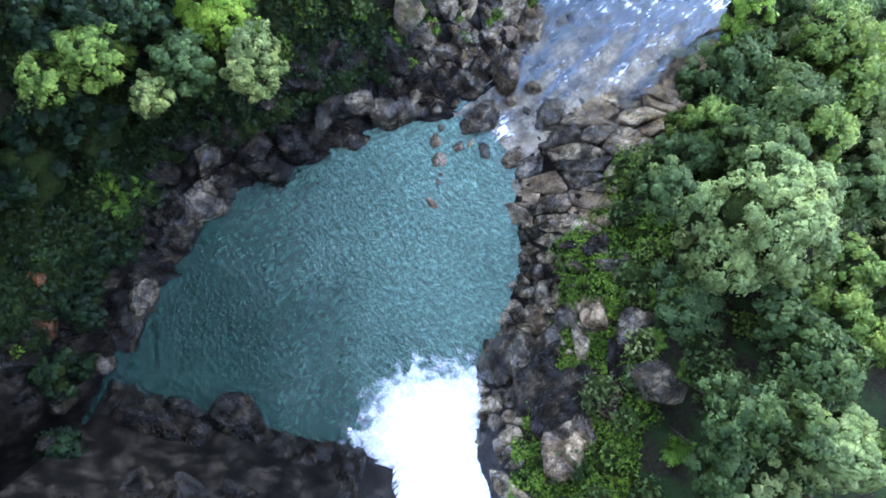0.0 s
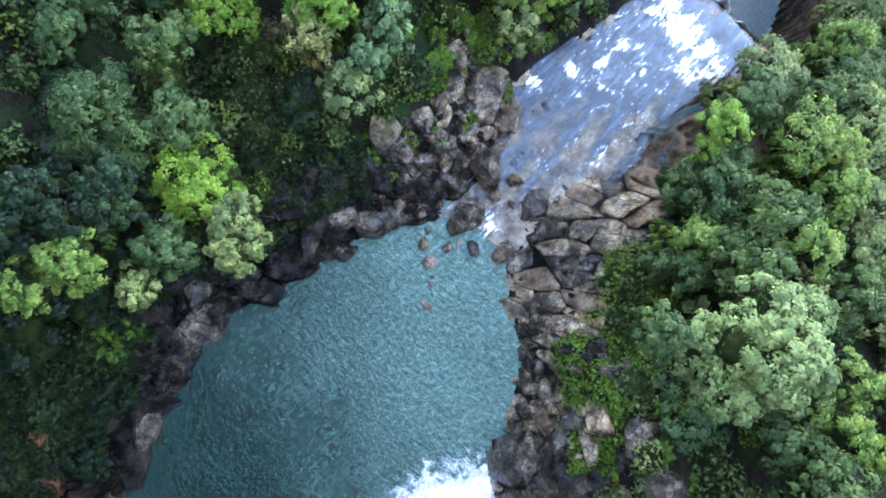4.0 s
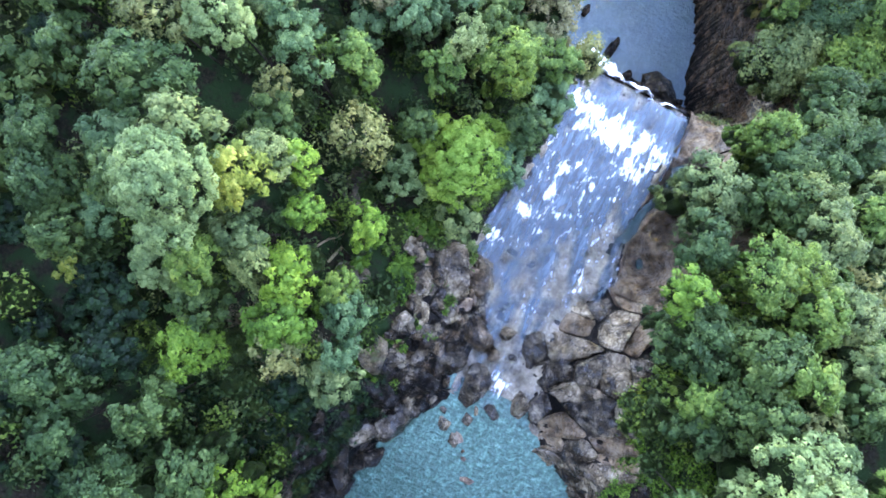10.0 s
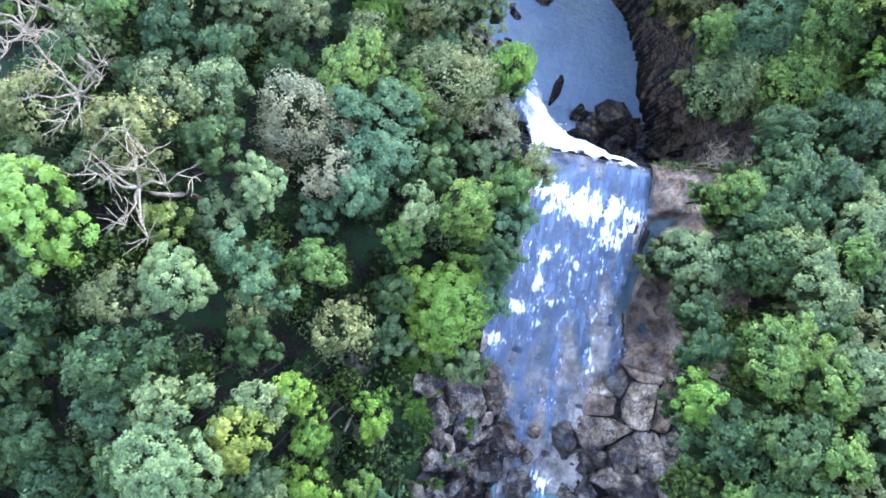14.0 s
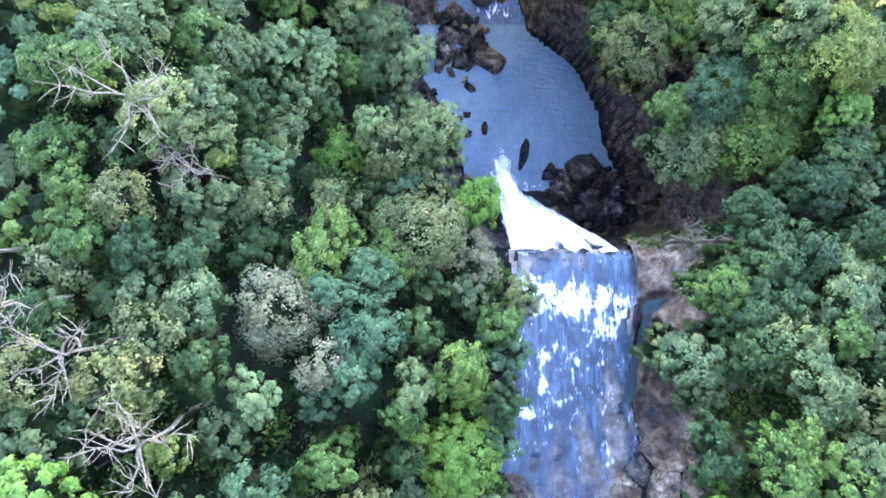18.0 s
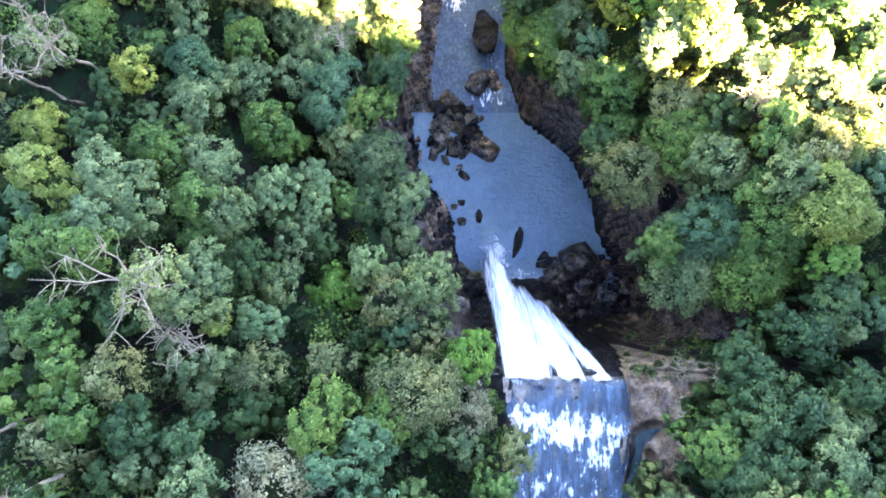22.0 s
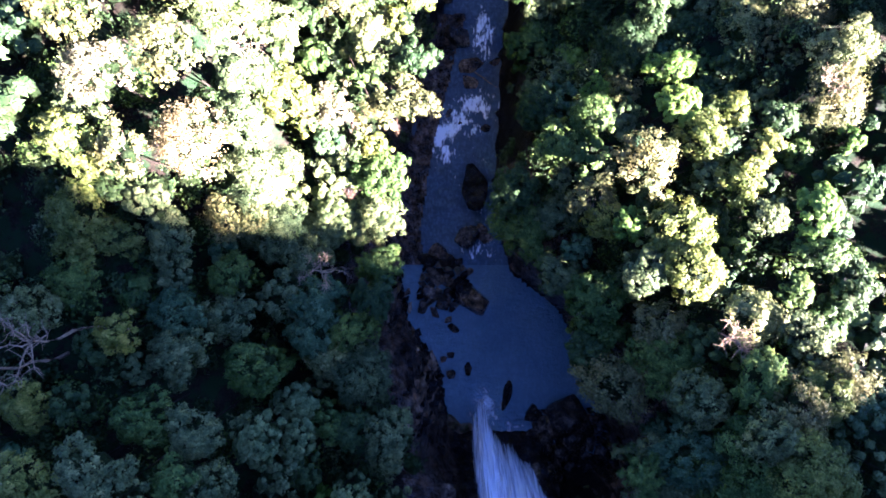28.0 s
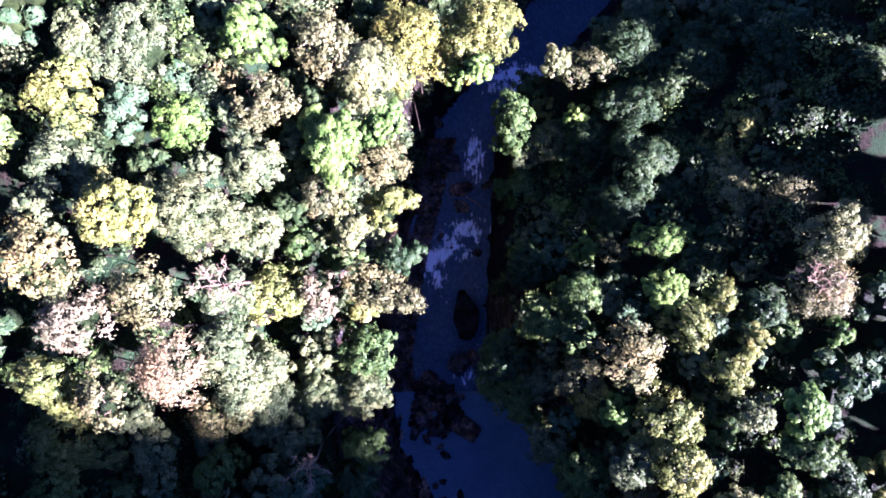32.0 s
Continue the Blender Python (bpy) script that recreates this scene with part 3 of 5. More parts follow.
LOWERPOOL = [(-12.6, 77.8, 2.5), (-14.5, 88.5, 2.2), (-11.7, 89.7, 1.2), (-13.1, 97.0, 3.1), (-21.0, 84.8, 1.3), (-18.6, 85.7, 1.5), (-17.0, 84.6, 1.5), (-19.6, 82.4, 1.5), (-17.5, 81.5, 1.7), (-15.4, 81.0, 1.3), (-20.0, 79.2, 1.5), (-18.2, 78.1, 1.5), (-21.4, 76.9, 1.1), (-19.6, 76.4, 0.9), (-14.4, 80.1, 1.3), (-16.0, 79.0, 1.1), (-16.8, 69.2, 0.8), (-17.9, 68.5, 0.6), (-16.8, 66.0, 1.0), (-14.0, 67.1, 0.9), (-16.6, 73.6, 1.0), (-17.2, 75.0, 0.6), (2.8, 59.7, 3.9), (-0.0, 56.9, 2.4), (-1.4, 58.3, 1.7), (5.6, 57.8, 2.2), (3.7, 55.0, 2.4), (0.9, 53.2, 2.2), (-16.0, 55.1, 2.3), (-17.8, 53.3, 1.8)]
LOWERBANK = [(-22.9, 66.8, 1.1), (-21.5, 65.9, 1.2), (-20.0, 65.0, 1.1), (-22.1, 63.5, 1.1), (-23.6, 65.0, 1.0), (-19.6, 62.7, 1.1), (-20.9, 61.1, 1.0), (-18.7, 61.0, 0.9), (-23.0, 68.8, 0.8), (-24.0, 67.0, 0.8), (-16.8, 58.3, 1.5), (-14.9, 56.9, 1.3)]
RIVER = [(-15.7, 121.8, 2.7), (-13.2, 117.5, 1.9), (-13.9, 114.6, 1.3), (-15.3, 125.6, 1.1), (-11.6, 88.8, 1.7), (-17.2, 109.4, 0.9), (-9.6, 117.9, 0.9), (-15.3, 107.5, 0.8), (-11.1, 106.6, 0.8), (-18.1, 128.7, 1.3)]
# west bank: mostly the wet rock with shade painted into it
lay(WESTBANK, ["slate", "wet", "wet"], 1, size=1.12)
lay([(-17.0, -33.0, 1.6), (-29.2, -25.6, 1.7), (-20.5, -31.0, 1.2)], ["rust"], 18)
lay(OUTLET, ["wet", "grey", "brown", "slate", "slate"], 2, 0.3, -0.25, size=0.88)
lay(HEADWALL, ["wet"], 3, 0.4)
lay(EASTBANK, ["wet", "brown", "slate", "grey"], 4)
lay([(-13.2, 17.6, 1.0), (-12.2, 18.6, 0.7), (-14.3, 18.9, 0.9), (-13.6, 16.6, 0.6)], ["pale"], 17, 0.4)
lay([(-2.7, 10.9, 1.6)], ["grey"], 14, 0.42)
lay([(12.6, -2.4, 3.4), (13.6, 1.2, 2.2), (14.6, 8.2, 2.0), (19.1, 6.6, 2.2), (12.2, 4.6, 1.5)], ["slate"], 15, 0.38)
lay([(16.4, -0.4, 3.3), (18.2, 3.0, 2.4), (19.6, -2.6, 2.6)], ["brown", "wet"], 16, 0.4)
lay(LOWERPOOL, ["wet", "slate", "brown"], 5, 0.3, -31.6, "boulders in the lower pool")
lay(LOWERBANK, ["wet", "mossy"], 6, 0.3, -31.6, "boulders in the lower pool")
lay(RIVER, ["brown", "slate"], 7, 0.35, -33.2, "boulders in the river")
lay([(-4.2, 1.6, 0.6), (-5.7, 3.9, 0.5), (-7.2, 4.9, 0.8)], ["pale"], 8, 0.55, -0.2, "stones in the pool")
lay([(6.4, 45.6, 1.0)], ["grey"], 9, 0.3, -2.2)
lay([(-16.2, 15.5, 1.3), (-15.2, 17.0, 0.9), (-17.6, 16.2, 1.2), (-15.6, 14.2, 0.7), (-17.8, 14.0, 0.9)], ["grey"], 10)


# ---- fractured rock along the banks: packed blocks with open joints ----
def clip(poly, a, b):
    """The part of a convex polygon that lies nearer to a than to b."""
    mx, my, nx, ny = (a[0] + b[0]) / 2, (a[1] + b[1]) / 2, b[0] - a[0], b[1] - a[1]
    out = []
    for i, p in enumerate(poly):
        q = poly[(i + 1) % len(poly)]
        dp, dq = (p[0] - mx) * nx + (p[1] - my) * ny, (q[0] - mx) * nx + (q[1] - my) * ny
        if dp <= 0:
            out.append(p)
        if (dp < 0) != (dq < 0) and dp != dq:
            t = dp / (dp - dq)
            out.append((p[0] + t * (q[0] - p[0]), p[1] + t * (q[1] - p[1])))
    return out


def blocks(name, label, inside, box, size, stretchy, turn, lift, materials, seed, gap=0.07, uneven=0.65, level=-99.0, worn=False):
    """Packed blocks over the part of a box where inside(x, y) holds; turn: degrees by which the joints run."""
    rnd = random.Random(seed)
    root = tagged(new(name), label, "rock", kind="structure")
    c, s = math.cos(radians(turn)), math.sin(radians(turn))
    to = lambda u, v: (c * u * stretchy - s * v, s * u * stretchy + c * v)
    half = max(box[2] - box[0], box[3] - box[1])
    mx, my = (box[0] + box[2]) / 2, (box[1] + box[3]) / 2
    n = int(half / size) + 1
    pts = {}
    for i in range(-n, n + 1):
        for j in range(-n, n + 1):
            if rnd.random() < 0.72:
                pts[i, j] = ((i + 0.5 * (j % 2) + rnd.uniform(-0.45, 0.45)) * size, (j + rnd.uniform(-0.45, 0.45)) * size)
    made = 0
    for (i, j), p in pts.items():
        x, y = to(*p)
        x, y = x + mx, y + my
        if not (box[0] < x < box[2] and box[1] < y < box[3] and inside(x, y)):
            continue
        poly = [(p[0] + a * size * 2, p[1] + b * size * 2) for a, b in ((-1, -1), (1, -1), (1, 1), (-1, 1))]
        for di in (-3, -2, -1, 0, 1, 2, 3):
            for dj in (-3, -2, -1, 0, 1, 2, 3):
                if (di or dj) and (i + di, j + dj) in pts:
                    poly = clip(poly, p, pts[i + di, j + dj])
        if len(poly) < 3:
            continue
        h = lift * rnd.uniform(1 - uneven, 1.1)
        z0 = max(ground_z(x, y), level)
        gx, gy = [max(-0.9, min(0.9, (ground_z(x + a, y + b) - ground_z(x - a, y - b)) / 2.4)) for a, b in ((1.2, 0), (0, 1.2))]
        tx, ty = gx + rnd.uniform(-0.25, 0.25) * uneven, gy + rnd.uniform(-0.25, 0.25) * uneven
        if worn:  # corners cut
            poly = [tuple(a + f * (b - a) for a, b in zip(q, poly[(k + 1) % len(poly)])) for k, q in enumerate(poly) for f in (0.16, 0.5, 0.84)]
        ring = []
        for k, q in enumerate(poly):
            nxt = poly[(k + 1) % len(poly)]
            for e in ((0.0,) if worn else (0.0, 0.5)):
                u, v = to(q[0] + e * (nxt[0] - q[0]) - p[0], q[1] + e * (nxt[1] - q[1]) - p[1])
                w = noise.noise_vector(((x + u) * 0.9, (y + v) * 0.9, 7.0)) * 0.22 * size
                ring.append((u + w.x, v + w.y))
        V, F, m = [], [], len(ring)
        for k, (sc, hz) in enumerate(((1 - gap, -1.0), (0.995 - gap, h * (0.7 if worn else 0.84)), ((0.9 if worn else 0.95) - gap, h * (0.92 if worn else 0.97)), (0.6 - gap, h * 1.0))):
            for u, v in ring:
                jit = 1 + (rnd.uniform(-0.09, 0.09) if k and not worn else 0)
                V.append((u * sc * jit, v * sc * jit, hz + tx * u + ty * v + (rnd.uniform(-0.05, 0.05) if k else 0)))
        for k in range(3):
            for a in range(m):
                b = (a + 1) % m
                F.append((k * m + a, k * m + b, k * m + m + b, k * m + m + a))
        V.append((0, 0, h * 1.04))
        for a in range(m):
            F.append((3 * m + a, 3 * m + (a + 1) % m, 4 * m))
        ob = obj("rock", V, F, materials[rnd.randrange(len(materials))], root, smooth_faces=worn)
        ob.location = (x, y, z0)
        made += 1
    return made


def edge(table, y, x):
    return (along(table, 1, y) - x) if table is WEST else (x - along(table, 1, y))


blocks("rock_apron", "jointed pale grey bedrock blocks beside the pool outlet", lambda x, y: -1.2 < edge(EAST, y, x) < 8.5 - 0.18 * abs(y - 14), (-8, 7, 13, 28), 1.75, 1.5, 40, 0.7, [ROCK_GREY, ROCK_GREY, ROCK_SLATE, ROCK_BROWN], 21, 0.03, 0.3, worn=True)
blocks("shore_rocks_east", "broken dark rocks along the pool shore", lambda x, y: -0.8 < edge(EAST, y, x) < 5.0, (2, -9, 24, 10), 0.85, 1.7, 60, 0.6, [ROCK_SLATE, ROCK_GREY, ROCK_GREY], 22, 0.06, 0.5, worn=True)
blocks("shore_rocks_west", "broken wet rocks below the wooded bank, darkened by painted shade", lambda x, y: -0.5 < edge(WEST, y, x) < 5.5, (-30, -38, -8, 8), 1.35, 1.7, 62, 0.9, [ROCK_WET_SHADE], 23, 0.1)
blocks("outlet_rocks", "jumbled rocks beside the pool outlet", lambda x, y: -0.2 < edge(WEST, y, x) < 7.5, (-22, 8, -8, 23), 0.9, 1.4, 20, 0.6, [ROCK_BANK, ROCK_SLATE, ROCK_WET_SHADE, ROCK_SLATE], 24, 0.12)
blocks("headwall_rocks", "wet rock steps at the foot of the headwall, darkened by painted shade", lambda x, y: -0.4 < edge(EAST, y, x) < 7.0, (-14, -48, 16, -17), 1.3, 1.8, -35, 0.7, [ROCK_WET_SHADE], 25, 0.1)
blocks("gorge_rocks", "dark broken rocks at the foot of the gorge wall", lambda x, y: x > -4 and edge(EAST, y, x) < 2.0, (-5, 50.5, 14, 60.5), 1.0, 1.4, 15, 1.1, [ROCK_WET_SHADE, ROCK_SLATE, ROCK_WET_SHADE], 26, 0.1, level=-31.9)
blocks("shore_rocks_lower", "rubble along the shady lower pool", lambda x, y: -1.0 < edge(WEST, y, x) < 3.0, (-30, 56, -14, 92), 0.9, 1.3, 80, 0.6, [ROCK_WET_SHADE, ROCK_WET_SHADE, ROCK_GREY], 27, 0.1)

blocks("rubble_bar", "heap of dark broken rocks damming the lower pool", lambda x, y: ((x + 18) / 4.4) ** 2 + ((y - 81) / 5.2) ** 2 < 1, (-24, 75, -12, 88), 0.85, 1.2, 25, 1.3, [ROCK_WET_SHADE, ROCK_WET_SHADE, ROCK_MOSSY], 28, 0.1, 0.7, -32.2)
blocks("rubble_bar", "reddish-black rubble at the edge of the lower pool", lambda x, y: ((x + 21) / 2.8) ** 2 + ((y - 64.5) / 4.5) ** 2 < 1, (-25, 58, -16, 70), 0.6, 1.2, 25, 0.9, [ROCK_WET_SHADE, ROCK_BROWN], 29, 0.1, 0.7, -32.2)
spire = tagged(new("boulder", BOULDERS["wet"][2]), "dark blade-shaped rock standing in the lower pool", "boulder", "boulders in the lower pool")
spire.matrix_basis = pose(-7.6, 62.3, -31.6, 8, 0, -4) @ Matrix.Diagonal((0.9, 2.5, 1.3, 1))


# ---- bare rock: the ledge above the lower fall and the gorge walls ----
def patch(name, label, x0, y0, x1, y1, step, keep, lift, detail, material):
    xs, ys = np.arange(x0, x1 + 0.01, step), np.arange(y0, y1 + 0.01, step)
    X, Y = np.meshgrid(xs, ys)
    Z, D = land(X, Y)
    nx = len(xs)
    V = [(x, y, z + rough(x, y, z, d) + lift + detail(x, y, z, d)) for x, y, z, d in zip(X.ravel(), Y.ravel(), Z.ravel(), D.ravel())]
    K = [bool(keep(x, y, d)) for x, y, d in zip(X.ravel(), Y.ravel(), D.ravel())]
    F = []
    for j in range(len(ys) - 1):
        for i in range(nx - 1):
            f = (j * nx + i, j * nx + i + 1, (j + 1) * nx + i + 1, (j + 1) * nx + i)
            if all(K[k] for k in f):
                F.append(f)
    ob = obj(name, V, F, material, smooth_faces=True)
    bm = bmesh.new()
    bm.from_mesh(ob.data)
    bmesh.ops.delete(bm, geom=[v for v in bm.verts if not v.link_faces], context="VERTS")
    bm.to_mesh(ob.data)
    bm.free()
    return tagged(ob, label, "rock", kind="structure")


HOLES = [(1.3, 34.1, 0.5), (2.9, 34.4, 0.5), (1.9, 33.2, 0.45), (2.9, 36.0, 0.5), (2.2, 35.2, 0.45), (2.7, 32.2, 0.4), (4.4, 33.6, 0.45), (1.0, 33.3, 0.35), (0.1, 43.1, 0.35), (1.0, 43.1, 0.4), (0.4, 42.3, 0.35), (2.7, 37.6, 0.45), (1.7, 37.3, 0.4), (2.5, 39.3, 0.45), (7.1, 46.6, 0.4), (4.0, 36.8, 0.45), (3.6, 38.6, 0.35), (4.6, 35.2, 0.4)]
GULLY = [(3.2, 41.9), (1.9, 40.9), (1.3, 39.1), (0.8, 36.9), (-0.1, 34.8), (-0.2, 32.8), (-0.8, 31.0)]


def off_gully(x, y):
    """Distance from the narrow channel in the ledge."""
    best = 9.0
    for (a, b), (c, d) in zip(GULLY, GULLY[1:]):
        f = max(0.0, min(1.0, ((x - a) * (c - a) + (y - b) * (d - b)) / ((c - a) ** 2 + (d - b) ** 2)))
        best = min(best, math.hypot(x - a - f * (c - a), y - b - f * (d - b)))
    return best


def ledge_detail(x, y, z, d):
    k = 0.12 * noise.ridged_multi_fractal((x * 0.5, y * 0.5, 1), 1.0, 2.1, 5, 1.0, 2.0) - 0.08 + 0.25 * noise.noise((x * 0.45, y * 0.3, 3.0))
    for a, b, r in HOLES:
        q = math.hypot((x - a) * 1.2, y - b) / r
        if q < 1.6:
            k -= 1.0 * max(0.0, 1.0 - (q / 1.25) ** 6)
    wide = 1.0 if y > 40.4 else 0.5
    k -= 1.0 * math.exp(-(off_gully(x, y) / wide) ** 4)
    q = math.hypot((x - 2.8) * 0.8, y - 30.0)
    return k - 1.0 * math.exp(-(q / 1.0) ** 4)


patch("rock_ledge", "pinkish-brown rock ledge pitted with potholes", -2, 42.6, 12, 48.8, 0.2, lambda x, y, d: -0.3 < d < 9.5 and x > -3, 1.2, ledge_detail, ROCK_BROWN)
patch("rock_bank", "dark furrowed rock bank beside the sliding water", -2, 26, 12, 42.8, 0.2, lambda x, y, d: -0.3 < d < 9.5 and x > -3, 1.15, lambda x, y, z, d: ledge_detail(x, y, z, d) + 0.16 * noise.ridged_multi_fractal((x * 0.6, y * 0.25, 4), 1.0, 2.1, 5, 1.0, 2.0) - 0.14, ROCK_BROWN)


def wall_detail(x, y, z, d):
    return 0.75 * noise.ridged_multi_fractal((x * 0.3, y * 0.3, z * 0.45), 1.0, 2.1, 6, 1.0, 2.0) - 0.9 + 0.35 * math.sin(z * 2.2 + 2 * noise.noise((x * 0.2, y * 0.2, z * 0.2)))


patch("gorge_wall_east", "dark layered rock wall above the lower pool", -12, 49, 24, 100, 0.3, lambda x, y, d: -1.0 < d < (14 if y < 62 else 9) and x > -11, 0.6, lambda x, y, z, d: wall_detail(x, y, z, d) - 1.6 * (1 - float(smooth(-0.9, 0.9, d))), ROCK_CLIFF)
patch("gorge_wall_west", "dark layered rock wall beside the waterfall", -34, 47.5, -12, 112, 0.33, lambda x, y, d: -1.0 < d < 7 and x < -12, 0.6, lambda x, y, z, d: wall_detail(x, y, z, d) - 1.6 * (1 - float(smooth(-0.9, 0.9, d))), ROCK_CLIFF)
patch("rock_shelf", "smooth wet rock shelf beside the lower river", -29, 84, -14, 126, 0.3, lambda x, y, d: x < -14 and -4.2 - 0.8 * noise.noise((0, y * 0.3, 0)) < d < 1.0, 0.5, lambda x, y, z, d: 0.35 * noise.ridged_multi_fractal((x * 0.5, y * 0.22, 4), 1.0, 2.1, 5, 1.0, 2.0) - 0.3, ROCK_CLIFF)
patch("rock_slide", "broad smooth pale slab under the sliding water", -17, 9, 3, 47.4, 0.25, lambda x, y, d: d < 0.3, 0.05, lambda x, y, z, d: 0.07 * noise.ridged_multi_fractal((x * 0.5, y * 0.3, 2), 1.0, 2.1, 5, 1.0, 2.0) - 0.07, ROCK_SLAB)
patch("cliff_face", "wet black cliff behind the waterfall", -16, 47.3, 12, 57.5, 0.3, lambda x, y, d: d < 1.0, 0.25, lambda x, y, z, d: 0.5 * noise.ridged_multi_fractal((x * 0.4, y * 0.3, z * 0.4), 1.0, 2.1, 5, 1.0, 2.0) - 0.55, ROCK_WET_SHADE)


# ---- trees ----
def tube(pts, radii, sides=6):
    """Vertices and faces of a tapered tube along points."""
    verts, faces = [], []
    for k, (p, r) in enumerate(zip(pts, radii)):
        p = Vector(p)
        a = Vector(pts[min(k + 1, len(pts) - 1)]) - Vector(pts[max(k - 1, 0)])
        q = a.to_track_quat("Z", "Y")
        for s in range(sides):
            t = 2 * math.pi * s / sides
            verts.append(p + q @ Vector((r * math.cos(t), r * math.sin(t), 0)))
    for k in range(len(pts) - 1):
        for s in range(sides):
            a, b_ = k * sides + s, k * sides + (s + 1) % sides
            faces.append((a, b_, b_ + sides, a + sides))
    return verts, faces


def crooked(start, end, n, wob, rnd):
    start, end = Vector(start), Vector(end)
    pts = []
    for k in range(n + 1):
        f = k / n
        p = start.lerp(end, f)
        if 0 < k:
            p = p + Vector((rnd.uniform(-wob, wob), rnd.uniform(-wob, wob), rnd.uniform(-wob, wob) * 0.5))
        pts.append(p)
    return pts


ICO = {}


def ico(sub):
    if sub not in ICO:
        bm = bmesh.new()
        bmesh.ops.create_icosphere(bm, subdivisions=sub, radius=1.0)
        bm.verts.ensure_lookup_table()
        ICO[sub] = (np.array([v.co[:] for v in bm.verts]), [tuple(v.index for v in f.verts) for f in bm.faces])
        bm.free()
    return ICO[sub]


def leaf_tris(pos, nrm, size, rng, droop=0.2):
    """Corners of one small leaf spray at each place."""
    n = len(pos)
    nrm = nrm / np.linalg.norm(nrm, axis=1)[:, None]
    t = np.cross(nrm, rng.normal(size=(n, 3)))
    t /= np.linalg.norm(t, axis=1)[:, None]
    u = np.cross(nrm, t)
    s = size * rng.uniform(0.6, 1.3, n)[:, None]
    asp = rng.uniform(0.5, 0.85, n)[:, None]
    return np.stack([pos - t * s - u * s * asp, pos + t * s - u * s * asp * 0.4, pos + u * s * asp * 1.2 - nrm * s * droop], 1).reshape(-1, 3)


def tri_mesh(name, corners, tone, core_v, core_f):
    """Loose leaf triangles with a tone for each, round a core painted dark as shade."""
    n, nc = len(corners) // 3, len(core_f)
    me = bpy.data.meshes.new(name)
    me.vertices.add(len(core_v) + len(corners))
    me.vertices.foreach_set("co", np.concatenate([core_v, corners]).astype(np.float32).ravel())
    me.loops.add(3 * (n + nc))
    me.loops.foreach_set("vertex_index", np.concatenate([core_f.ravel(), np.arange(3 * n) + len(core_v)]).astype(np.int32))
    me.polygons.add(n + nc)
    me.polygons.foreach_set("loop_start", np.arange(0, 3 * (n + nc), 3, dtype=np.int32))
    me.polygons.foreach_set("material_index", np.array([1] * nc + [0] * n, dtype=np.int32))
    me.update(calc_edges=True)
    me.attributes.new("tone", "FLOAT", "FACE").data.foreach_set("value", np.concatenate([np.full(nc, 0.5), tone]).astype(np.float32))
    return me


# clumps of the crown, share of their radius, leaf sprays in each, how far they spread off the clump
STYLE = {"round": (1.4, (0.085, 0.125), 54, (0.75, 1.1)), "lumpy": (1.15, (0.09, 0.17), 50, (0.6, 1.25)), "thin": (0.85, (0.08, 0.2), 42, (0.3, 1.5))}


def crown_mesh(name, seed, R, style, leaf, share=1.0):
    """A crown hung from its top at z = 0: a few boughs, many clumps on them, leaf sprays round each clump."""
    rng = np.random.RandomState(seed)
    many, span, per, spread = STYLE[style]
    nb = 5 + seed % 5
    cs, rs = [], []
    for k in range(nb):
        a = k * 2.39996 + rng.uniform(-0.5, 0.5)
        q = math.sqrt(k / nb) * rng.uniform(0.75, 1.25)
        r = R * rng.uniform(0.36, 0.52) * (1.1 - 0.3 * q)
        rad = min(q, 1.0) * (R * 0.98 - r)
        cs.append((rad * math.cos(a), rad * math.sin(a), -r - R * (0.42 * q * q + rng.uniform(0.0, 0.3 if style != "round" else 0.1))))
        rs.append(r)
    cs, rs = np.array(cs), np.array(rs)
    iv, ifc = ico(2)
    ifc = np.array(ifc)
    core_v, core_f = [], []
    for c, r in zip(cs, rs):
        core_f.append(ifc + len(iv) * len(core_v))
        core_v.append(c + iv * r * (0.74 if style != "thin" else 0.6) * (1 - 0.14 * np.abs(rng.normal(size=(len(iv), 1)))))
    want = int(95 * many * share * (R / 4.0) ** 1.6)
    P, Nn, rc = [], [], []
    tries = 0
    while len(P) < want and tries < want * 30:
        tries += 1
        k = rng.choice(nb, p=rs ** 2 / np.sum(rs ** 2))
        d = rng.normal(size=3)
        d[2] = abs(d[2]) * 1.3 - 0.12
        d /= np.linalg.norm(d)
        p = cs[k] + d * rs[k] * rng.uniform(0.86, 1.08)
        if any(np.sum((p - cs[j]) ** 2) < (0.82 * rs[j]) ** 2 for j in range(nb) if j != k):
            continue
        P.append(p)
        Nn.append(d)
        rc.append(R ** 0.6 * 4.0 ** 0.4 * rng.uniform(*span))
    P, Nn, rc = np.array(P), np.array(Nn), np.array(rc)
    w = np.repeat(np.arange(len(P)), per)
    n = len(w)
    d = rng.normal(size=(n, 3)) + Nn[w] * 0.9 + (0, 0, 0.5)
    d /= np.linalg.norm(d, axis=1)[:, None]
    pos = P[w] + d * (rc[w] * rng.uniform(*spread, n))[:, None] * (1.15, 1.15, 0.85)
    corners = leaf_tris(pos, d + rng.normal(size=(n, 3)) * 0.17 + (0, 0, 0.25), leaf, rng)
    tone = np.clip(rng.uniform(0, 1, len(P))[w] + rng.normal(0, 0.12, n), 0, 1)
    me = tri_mesh(name, corners, tone, np.concatenate(core_v), np.concatenate(core_f))
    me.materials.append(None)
    me.materials.append(CROWN_SHADE)
    return me, cs, rs


